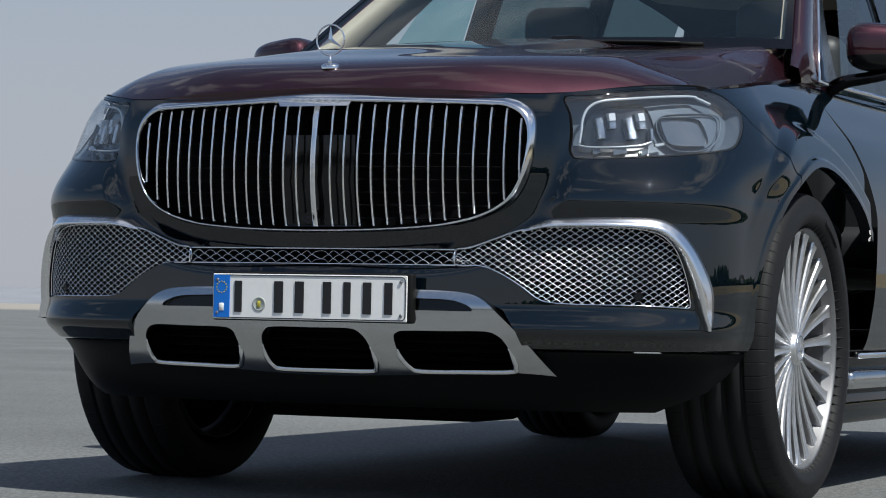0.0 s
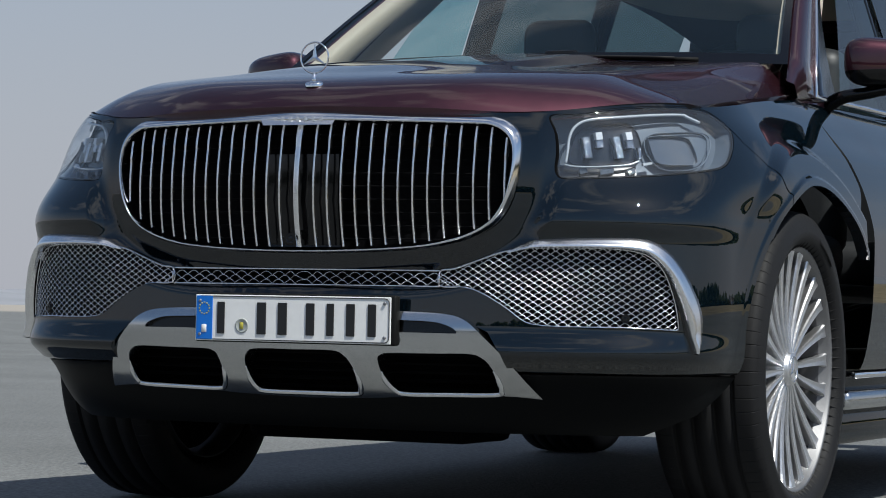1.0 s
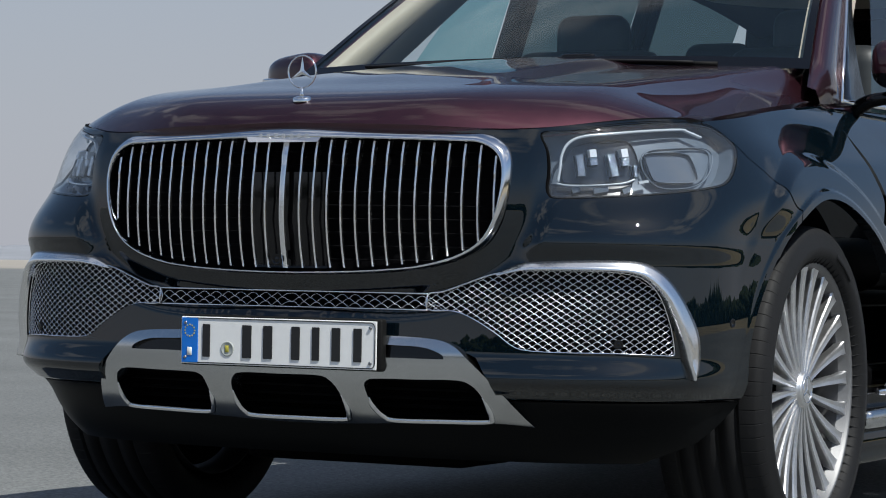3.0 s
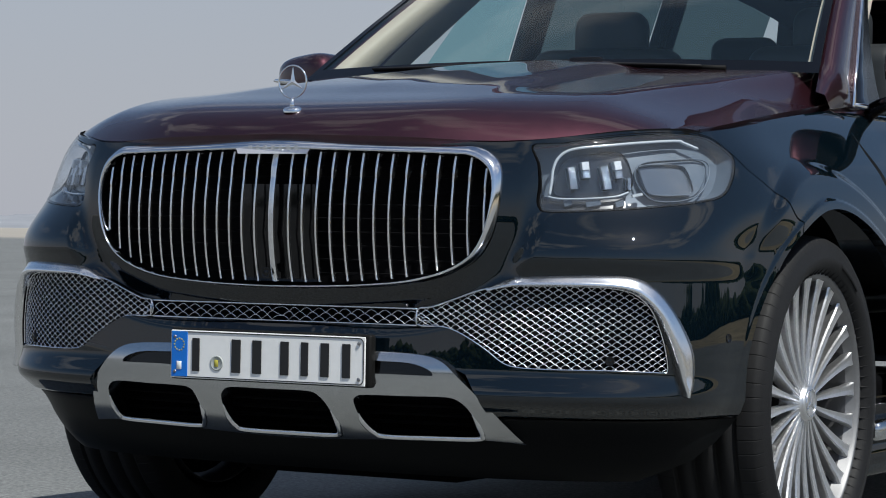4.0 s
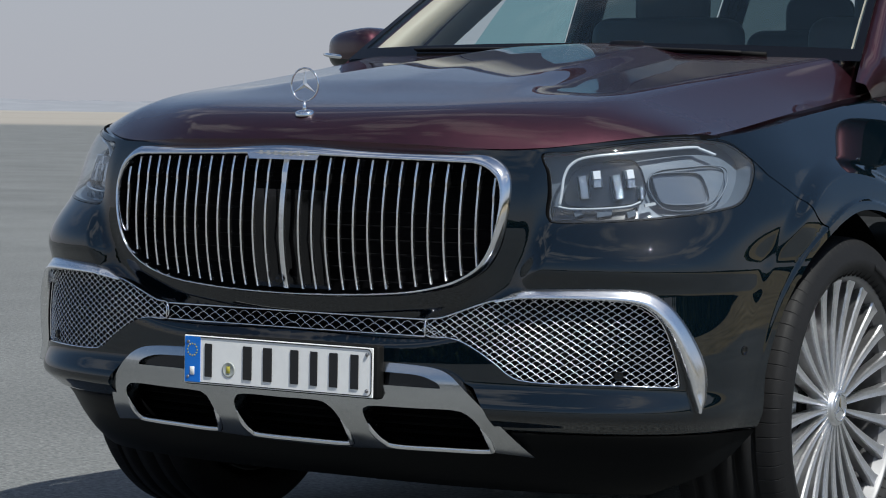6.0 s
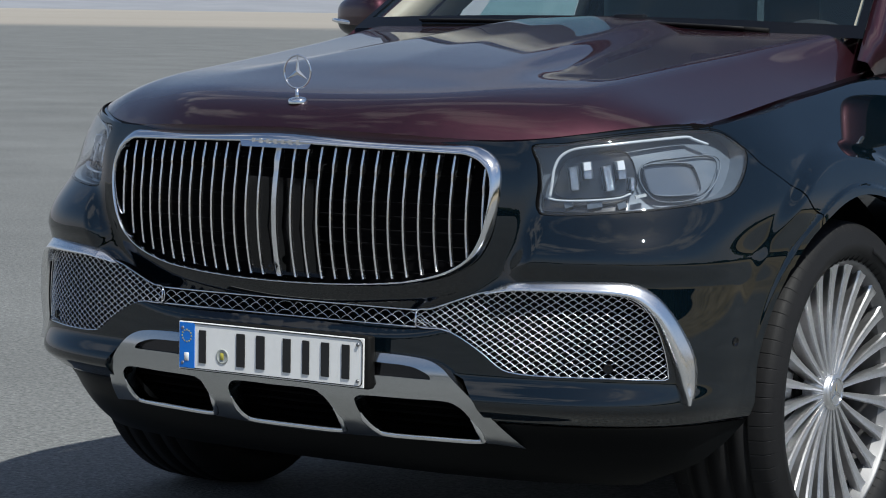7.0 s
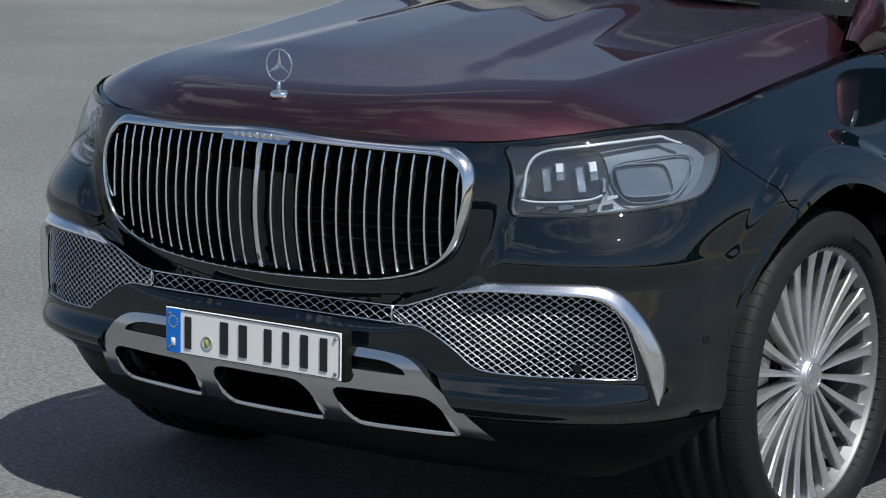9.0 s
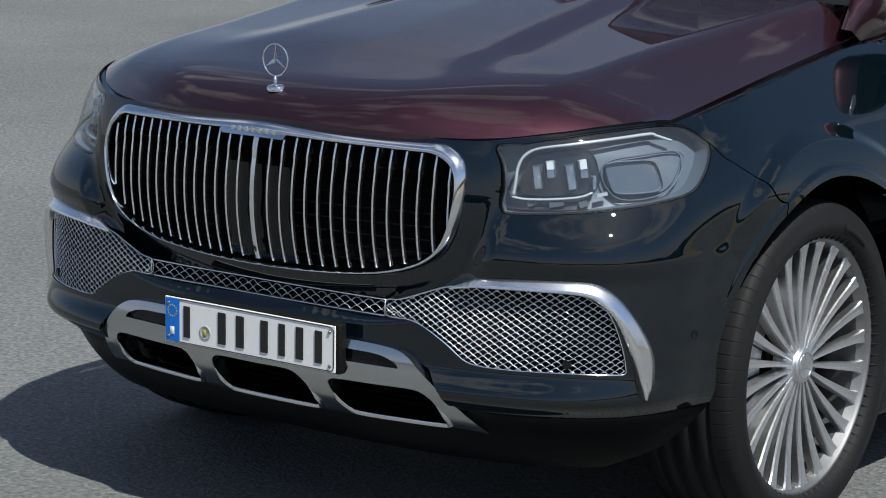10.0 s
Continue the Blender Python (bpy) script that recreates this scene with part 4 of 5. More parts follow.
def build_fog_grilles():
    def set_in(u, z, o=0.0):
        return body_point(u, z, o - 0.010)
    mesh_v, mesh_f = scale_mesh(fog_loop, set_in, 0.0245, 0.0074, 0.0014, length_at)
    out = outline([(0.258, 0.677), (0.292, 0.699), (0.326, 0.708), (0.434, 0.713), (0.523, 0.711), (0.570, 0.690), (0.611, 0.648), (0.645, 0.596), (0.669, 0.546), (0.678, 0.500), (0.674, 0.468), (0.663, 0.446)], 8, False)
    inn = outline([(0.262, 0.675), (0.290, 0.683), (0.326, 0.688), (0.434, 0.689), (0.505, 0.684), (0.540, 0.669), (0.577, 0.632), (0.599, 0.590), (0.618, 0.548), (0.634, 0.508), (0.647, 0.470), (0.652, 0.449)], 8, False)
    n = len(out)
    prof = [(0.0, -0.01), (0.02, 0.003), (0.3, 0.009), (0.6, 0.016), (0.85, 0.021), (0.97, 0.019), (1.02, 0.006), (1.04, -0.02)]
    brow_v = []
    for t, o in prof:
        for k in range(n):
            u, z = out[k][0] + (inn[k][0] - out[k][0]) * t, out[k][1] + (inn[k][1] - out[k][1]) * t
            fade = min(1.0, k / 10)
            brow_v.append(body_point(u, z, o * fade if o > 0 else o))
    brow_f = [tuple(reversed(f)) for f in grid_faces(len(prof), n)]
    edge = tube([body_point(u, z, -0.006) for u, z in fog_loop], 0.0022, 6, closed=True)
    # near-black sheet stands for the shade behind the mesh
    back = lamp_patch(fog_loop, -0.030, -0.028, 40)
    div = tube([body_point(0.155, z, -0.004) for z in (0.593, 0.612, 0.632)], 0.0022, 6)
    us_, zs_ = 0.486, 0.527
    for side in (1, -1):
        fog = group_under("side_intake", car, "chrome-rimmed intake filled with scale-patterned wire mesh")

        def put(name, vf, mat, label="", kind=""):
            v, f = vf if side > 0 else mirrored(*vf)
            ob = mesh_object(name, v, f, mat, fog, label)
            if kind:
                tagged(ob, kind=kind)
        put("wire_mesh", (mesh_v, mesh_f), MESH_CHROME, "bright chrome wire mesh", "stuff")
        put("mesh_edge", edge, CHROME)
        put("divider", div, CHROME)
        put("chrome_brow", (brow_v, brow_f), BRIGHT_TRIM, "broad chrome brow")
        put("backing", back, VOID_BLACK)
        p, q = body_point(us_, zs_, 0.0), body_point(us_, zs_, 0.01)
        d = (q - p).normalized()
        a = Vector((0, 0, 1)).cross(d).normalized()
        v, f = spun([(-0.012, 0.011), (0.002, 0.0105), (0.003, 0.0085), (0.0015, 0.0075), (0.003, 0.004), (0.0035, 0.0004)], 24)
        put("parking_sensor", ([p - d * 0.006 + d * k.x + a * k.y + Vector((0, 0, 1)) * k.z for k in v], f), GLOSS_BLACK)
        p, q = body_point(u_at_y(0.415, 0.576), 0.576, 0.0), body_point(u_at_y(0.415, 0.576), 0.576, 0.01)
        d = (q - p).normalized()
        a = Vector((0, 0, 1)).cross(d).normalized()
        v, f = spun([(-0.004, 0.0105), (0.0015, 0.0103), (0.0018, 0.0092), (0.0005, 0.0088), (0.001, 0.0004)], 24)
        put("parking_sensor", ([p + d * k.x + a * k.y + Vector((0, 0, 1)) * k.z for k in v], f), GLOSS_BLACK)

    strip = group_under("centre_strip", car, "slim chrome mesh strip above the number plate")
    strip_loop = [(-0.154, 0.630), (0.154, 0.630), (0.183, 0.596), (-0.183, 0.596)]

    def two_sided(u, z, o=0.0):
        p = body_point(abs(u), z, o - 0.012)
        return Vector((math.copysign(p.x, u), p.y, p.z))
    ob = mesh_object("wire_mesh", *scale_mesh(strip_loop, two_sided, 0.034, 0.0098, 0.0013, length_at), MESH_CHROME, strip)
    tagged(ob, kind="stuff")
    for z in (0.594, 0.631):
        pts = [two_sided(-0.155 + 0.311 * k / 40, z, 0.006) for k in range(41)]
        mesh_object("mesh_edge", *tube(pts, 0.0022, 6), CHROME, strip)
    verts = []
    for z in (0.585, 0.612, 0.64):
        verts += [two_sided(-0.19 + 0.38 * k / 40, z, -0.022) for k in range(41)]
    mesh_object("backing", verts, grid_faces(3, 41), VOID_BLACK, strip)


build_fog_grilles()


def build_skid():
    skid = group_under("skid_plate", car, "satin silver skid plate with three openings")
    half = [(0, 0.537), (0.14, 0.537), (0.27, 0.535), (0.375, 0.531), (0.427, 0.520), (0.468, 0.490), (0.528, 0.424), (0.582, 0.333), (0.588, 0.324), (0.565, 0.325), (0.48, 0.320), (0.30, 0.310), (0, 0.305)]
    outer = outline(both_sides(half), 4)
    slot = outline([(0.20, 0.514), (0.30, 0.514), (0.365, 0.511), (0.405, 0.499), (0.417, 0.488), (0.412, 0.4855), (0.30, 0.486), (0.20, 0.486)], 4)
    side = [(0.214, 0.420), (0.226, 0.433), (0.250, 0.437), (0.35, 0.438), (0.440, 0.439), (0.470, 0.430), (0.486, 0.410), (0.495, 0.372), (0.493, 0.354), (0.480, 0.345), (0.36, 0.341), (0.250, 0.339), (0.228, 0.350), (0.214, 0.375)]
    mid = both_sides([(0, 0.440), (0.10, 0.440), (0.128, 0.430), (0.142, 0.408), (0.148, 0.366), (0.142, 0.346), (0.125, 0.337), (0, 0.336)])
    loops = [outline(side, 4), outline([(-x, z) for x, z in reversed(side)], 4), outline(mid, 4)]
    slots = [slot, [(-x, z) for x, z in reversed(slot)]]
    uu = [-0.60 + 1.2 * k / 300 for k in range(301)]
    zz = [0.295 + 0.25 * k / 90 for k in range(91)]

    def pt(x, z, o=0.0):
        return Vector((x, skid_y(abs(x), z) - o, z))
    mesh_object("plate_body", *skin(uu, lambda u: zz, pt, outer, loops + slots, 0.045, 1.0), SATIN, skid)
    for lp in slots:
        mesh_object("slot_filler", [Vector((x, skid_y(abs(x), z) + 0.012, z)) for x, z in lp], [tuple(range(len(lp)))], GLOSS_BLACK, skid)
    for pts in ([(0.214, 0.392), (0.215, 0.374), (0.228, 0.350), (0.252, 0.340), (0.36, 0.341), (0.476, 0.344), (0.492, 0.354), (0.494, 0.374), (0.489, 0.400)],
                [(-0.489, 0.400), (-0.494, 0.374), (-0.492, 0.354), (-0.476, 0.344), (-0.36, 0.341), (-0.252, 0.340), (-0.228, 0.350), (-0.215, 0.374), (-0.214, 0.392)],
                [(-0.145, 0.396), (-0.147, 0.366), (-0.141, 0.347), (-0.122, 0.337), (0, 0.336), (0.122, 0.337), (0.141, 0.347), (0.147, 0.366), (0.145, 0.396)]):
        path = [Vector((x, skid_y(abs(x), z) + 0.002, z)) for x, z in outline(pts, 8, False)]
        taper = [0.0022 + 0.0050 * smooth(0, 9, min(k, len(path) - 1 - k)) for k in range(len(path))]
        mesh_object("lip", *tube(path, taper, 8), CHROME, skid, "bright chrome lip")
    for k in range(5):
        z = 0.35 + 0.021 * k
        path = [Vector((x, skid_y(abs(x), z) + 0.075, z)) for x in (-0.5, -0.35, -0.2, 0, 0.2, 0.35, 0.5)]
        mesh_object("slat", *tube(path, 0.004, 6), VOID_BLACK, skid)
    # near-black sheet fills in the shade behind the skid openings
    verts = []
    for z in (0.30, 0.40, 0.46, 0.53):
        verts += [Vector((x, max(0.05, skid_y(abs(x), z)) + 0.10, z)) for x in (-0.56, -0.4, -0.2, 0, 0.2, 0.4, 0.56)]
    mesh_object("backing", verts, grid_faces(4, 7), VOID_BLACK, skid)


build_skid()


def build_number_plate():
    plate = group_under("number_plate", car, "white number plate with a blue end band")
    cx, cz, y = 0.004, 0.5115, -0.010
    part("holder", box_bm(0.535, 0.026, 0.118, (cx + 0.004, y + 0.0165, cz + 0.001), 0.006, 3), MATT_BLACK, plate, "black plastic holder")
    part("sheet", box_bm(0.520, 0.004, 0.110, (cx, y + 0.002, cz), 0.0018, 2), PLATE_WHITE, plate, flat=True)
    part("band", box_bm(0.044, 0.0022, 0.104, (cx - 0.235, y - 0.0012, cz), 0.0008, 1), PLATE_BLUE, plate, "blue end band", True)
    # thin pressed border
    r, path = 0.012, []
    for sx, sz, a0 in ((1, 1, 0), (-1, 1, 90), (-1, -1, 180), (1, -1, 270)):
        for k in range(6):
            g = radians(a0 + 18 * k)
            path.append((cx + sx * (0.2565 - r) + r * math.cos(g), y - 0.0008, cz + sz * (0.0515 - r) + r * math.sin(g)))
    mesh_object("border", *tube(path, 0.0011, 6, closed=True), PLATE_BLACK, plate)
    for x, w in ((-0.190, 0.021), (-0.080, 0.025), (-0.024, 0.025), (0.050, 0.023), (0.103, 0.020), (0.156, 0.023), (0.212, 0.022)):
        part("character_bar", box_bm(w, 0.0024, 0.076, (cx + x, y - 0.0014, cz), 0.0011, 1), PLATE_BLACK, plate, flat=True)
    part("character_bar", box_bm(0.013, 0.0016, 0.019, (cx - 0.235, y - 0.0028, cz - 0.026), 0.0006, 1), PLATE_WHITE, plate)
    for k in range(12):
        g = 2 * math.pi * k / 12
        part("star_dot", box_bm(0.0034, 0.001, 0.0034, (cx - 0.235 + 0.0135 * math.cos(g), y - 0.0027, cz + 0.022 + 0.0135 * math.sin(g)), 0.0004, 1), YELLOW, plate)
    v, f = spun([(0.0, 0.0175), (-0.0016, 0.0172), (-0.0016, 0.0145), (-0.0012, 0.0140), (-0.0012, 0.0003)], 32)
    mesh_object("seal", [Vector((cx - 0.133 + p.y, y + p.x, cz - 0.018 + p.z)) for p in v], f, SEAL_GREY, plate, "round grey seal")
    part("seal_mark", box_bm(0.010, 0.001, 0.016, (cx - 0.133, y - 0.0022, cz - 0.018), 0.0008, 1), YELLOW, plate)
    for sx in (-0.247, 0.245):
        for sz in (-0.040, 0.040):
            v, f = spun([(0.0, 0.0042), (-0.0025, 0.0038), (-0.0032, 0.0022), (-0.0034, 0.0003)], 14)
            mesh_object("screw", [Vector((cx + sx + p.y, y - 0.001 + p.x, cz + sz + p.z)) for p in v], f, STEEL, plate)


build_number_plate()


def build_ornament():
    orn = group_under("hood_ornament", car, "upright chrome ring ornament on a round foot")
    c = Vector((0, 0.090, 1.141))
    ring = [c + Vector((0.037 * math.cos(2 * math.pi * k / 48), 0, 0.037 * math.sin(2 * math.pi * k / 48))) for k in range(48)]
    mesh_object("ring", *tube(ring, 0.0022, 8, closed=True), CHROME, orn)
    for a in (90, 210, 330):
        d = Vector((math.cos(radians(a)), 0, math.sin(radians(a))))
        s = Vector((-d.z, 0, d.x))
        v = [c + s * 0.0062, c - s * 0.0062, c + d * 0.034 + s * 0.0006, c + d * 0.034 - s * 0.0006, c + Vector((0, -0.003, 0)), c + d * 0.034 + Vector((0, -0.001, 0)),
             c + Vector((0, 0.003, 0)), c + d * 0.034 + Vector((0, 0.001, 0))]
        mesh_object("spoke", v, [(0, 4, 5, 2), (4, 1, 3, 5), (1, 6, 7, 3), (6, 0, 2, 7)], CHROME, orn, flat=True)
    mesh_object("stem", *tube([(0, 0.091, 1.081), (0, 0.090, 1.090), (0, 0.090, 1.105)], [0.008, 0.004, 0.0045], 12), CHROME, orn)
    v, f = spun([(-0.004, 0.0225), (0.003, 0.0222), (0.006, 0.018), (0.0075, 0.010), (0.010, 0.0004)], 32)
    tilt = Matrix.Rotation(radians(10), 3, "X")
    mesh_object("foot", [tilt @ Vector((p.y, p.z * 0.85, p.x)) + Vector((0, 0.091, hood_z(0, 0.091) + 0.001)) for p in v], f, CHROME, orn)


build_ornament()
# ---- the car: wheels ----
def wheel_meshes():
    """The meshes of one wheel, turned about x; x points outwards."""
    made = {}

    def keep(name, verts, faces, mat, flat=False):
        me = bpy.data.meshes.new(name)
        me.from_pydata([tuple(v) for v in verts], [], faces)
        if not flat:
            me.polygons.foreach_set("use_smooth", [True] * len(me.polygons))
        me.materials.append(mat)
        made[name] = me
    steps = 6 * 76
    prof = [(-0.115, 0.308), (-0.135, 0.324), (-0.143, 0.347), (-0.138, 0.376), (-0.128, 0.391), (-0.118, 0.3965), (-0.100, 0.3995), (-0.085, 0.4005), (-0.0815, 0.4005), (-0.081, 0.393),
            (-0.071, 0.393), (-0.0705, 0.4015), (-0.034, 0.4025), (-0.0335, 0.394), (-0.0225, 0.394), (-0.022, 0.403), (0.022, 0.403), (0.0225, 0.394), (0.0335, 0.394), (0.034, 0.4025),
            (0.0705, 0.4015), (0.071, 0.393), (0.081, 0.393), (0.0815, 0.4005), (0.085, 0.4005), (0.100, 0.3995), (0.118, 0.3965), (0.128, 0.391), (0.138, 0.376), (0.1425, 0.352), (0.1435, 0.350),
            (0.142, 0.338), (0.136, 0.326), (0.126, 0.317), (0.112, 0.312)]
    verts = []
    for s, r in prof:
        for k in range(steps):
            g = 2 * math.pi * (k // 6 + (0.0, 0.030, 0.060, 0.09, 0.50, 0.97)[k % 6]) / 76
            rr = r + 0.003 * smooth(0.33, 0.39, r) - (0.005 if k % 6 == 1 and 0.083 < abs(s) < 0.130 else 0.0)
            verts.append(Vector((s, rr * math.cos(g), rr * math.sin(g))))
    keep("tyre", verts, [tuple(reversed(f)) for f in grid_faces(len(prof), steps, True)], RUBBER)
    lip = [(0.088, 0.294), (0.110, 0.303), (0.117, 0.306), (0.120, 0.310), (0.119, 0.3165), (0.114, 0.318), (0.108, 0.312), (0.090, 0.300)]
    v, f = spun(lip, 144)
    keep("rim", v, f, RIM_LIP)
    barrel = [(0.089, 0.2985), (0.04, 0.288), (-0.05, 0.282), (-0.12, 0.292), (-0.12, 0.287), (-0.05, 0.277), (0.04, 0.284), (0.088, 0.2935)]
    v, f = spun(barrel, 96)
    keep("rim_barrel", v, [tuple(reversed(q)) for q in f], BARREL)
    # one spoke: a flat blade, slim at the hub, that widens evenly and flares where it meets the lip
    sv, rows = [], 22
    for i in range(rows):
        t = i / (rows - 1)
        r = 0.034 + 0.276 * t
        x = 0.098 - 0.006 * math.sin(math.pi * t) + 0.012 * t ** 2
        w = 0.0038 + 0.0100 * t + 0.0070 * smooth(0.84, 1.0, t) ** 1.5
        deep = 0.036 - 0.010 * t
        for a, b in ((-0.80, -deep), (-1.0, -0.006), (-0.86, -0.001), (0.0, -0.0025), (0.86, -0.001), (1.0, -0.006), (0.80, -deep)):
            sv.append(Vector((x + b, a * w, r)))
    keep("spoke", sv, grid_faces(rows, 7) + [tuple(reversed(range(7))), tuple((rows - 1) * 7 + k for k in range(7))], FORGED, True)
    v, f = spun([(0.05, 0.060), (0.085, 0.058), (0.092, 0.052), (0.093, 0.043), (0.104, 0.0425), (0.108, 0.040), (0.109, 0.034), (0.108, 0.020), (0.108, 0.0004)], 48)
    keep("hub_cap", v, [tuple(reversed(q)) for q in f], FORGED)
    pieces = []
    for a in (90, 210, 330):
        d, s = Vector((0, math.cos(radians(a)), math.sin(radians(a)))), Vector((0, -math.sin(radians(a)), math.cos(radians(a))))
        c = Vector((0.1085, 0, 0))
        pieces.append(([c + s * 0.006, c - s * 0.006, c + d * 0.031, c + Vector((0.003, 0, 0)), c + d * 0.031 + Vector((0.001, 0, 0))], [(0, 3, 4, 2), (3, 1, 2, 4)]))
    ring = [Vector((0.1095, 0.032 * math.cos(2 * math.pi * k / 40), 0.032 * math.sin(2 * math.pi * k / 40))) for k in range(40)]
    pieces.append(tube(ring, 0.0018, 6, closed=True))
    keep("cap_emblem", *joined(pieces), CHROME)
    v, f = spun([(0.0, 0.100), (0.030, 0.100), (0.034, 0.105), (0.034, 0.196), (0.031, 0.199), (0.012, 0.199), (0.010, 0.196), (0.010, 0.1)], 72)
    keep("brake_disc", v, [tuple(reversed(q)) for q in f], STEEL)
    v, f = spun([(-0.05, 0.27), (0.0, 0.20), (0.002, 0.0004)], 48)
    keep("hub_back", v, f, VOID_BLACK)
    bm = bmesh.new()
    cal = []
    for i in range(13):
        g = radians(150 + 60 * i / 12)
        for r, x in ((0.125, 0.055), (0.213, 0.060), (0.222, 0.035), (0.222, -0.01), (0.125, -0.01)):
            cal.append(bm.verts.new((x, r * math.cos(g), r * math.sin(g))))
    for i in range(12):
        for k in range(5):
            bm.faces.new((cal[i * 5 + k], cal[i * 5 + (k + 1) % 5], cal[(i + 1) * 5 + (k + 1) % 5], cal[(i + 1) * 5 + k]))
    bm.faces.new(cal[:5])
    bm.faces.new(list(reversed(cal[-5:])))
    bmesh.ops.bevel(bm, geom=list(bm.edges), offset=0.004, segments=2, affect="EDGES")
    me = bpy.data.meshes.new("brake_caliper")
    bm.to_mesh(me)
    bm.free()
    me.materials.append(SATIN)
    made["brake_caliper"] = me
    sv = []
    # raised plain bar on the sidewall in place of lettering
    for i in range(15):
        g = radians(52 + 20 * i / 14)
        for r, x in ((0.338, 0.1440), (0.352, 0.1438), (0.352, 0.1425), (0.338, 0.1428)):
            sv.append(Vector((x + 0.0006, r * math.cos(g), r * math.sin(g))))
    keep("sidewall_mark", sv, grid_faces(15, 4, True), RUBBER)
    return made


WHEEL = wheel_meshes()


def add_wheel(x, y):
    w = new("wheel")
    w.parent = car
    w.matrix_basis = pose(x, y, AXLE_Z, 0, 0, 0 if x > 0 else 180)
    tagged(w, "multi-spoke forged alloy wheel with a black tyre")
    for name in ("tyre", "rim", "rim_barrel", "hub_cap", "cap_emblem", "brake_disc", "brake_caliper", "hub_back", "sidewall_mark"):
        p = new(name, WHEEL[name])
        p.parent = w
    for k in range(24):
        p = new("spoke", WHEEL["spoke"])
        p.parent = w
        p.matrix_basis = pose(0, 0, 0, 360 * k / 24 + 4, 0, 0)


for wx, wy in ((0.838, AXLE_Y), (-0.868, AXLE_Y), (0.868, AXLE_Y + 3.135), (-0.895, AXLE_Y + 3.135)):
    add_wheel(wx, wy)


def build_liner(y, s):
    verts, n = [], 37
    for x in (0.90, 0.60):
        for k in range(n):
            g = math.pi * (0.02 + 0.96 * k / (n - 1))
            verts.append(Vector((s * x, y - 0.485 * math.cos(g), AXLE_Z + 0.485 * math.sin(g))))
    o = len(verts)
    verts.append(Vector((s * 0.60, y, AXLE_Z)))
    faces = grid_faces(2, n) + [(n + k, n + k + 1, o) for k in range(n - 1)]
    mesh_object("wheel_liner", verts, faces, VOID_BLACK, car)


for wy in (AXLE_Y, AXLE_Y + 3.135):
    for ws in (1, -1):
        build_liner(wy, ws)
# ---- the car: cabin ----
def screen_point(a, b, out=0.0):
    """The windscreen: a across (-1 to 1), b from the cowl (0) to the roof (1)."""
    x = a * (0.768 - 0.185 * b)
    y = 1.385 + 0.055 * a * a + 0.775 * b - 0.03 * math.sin(math.pi * b)
    z = 1.272 + 0.50 * b - 0.030 * a * a * (0.5 + 0.5 * b)
    return Vector((x, y - 0.7 * out, z + 0.7 * out))


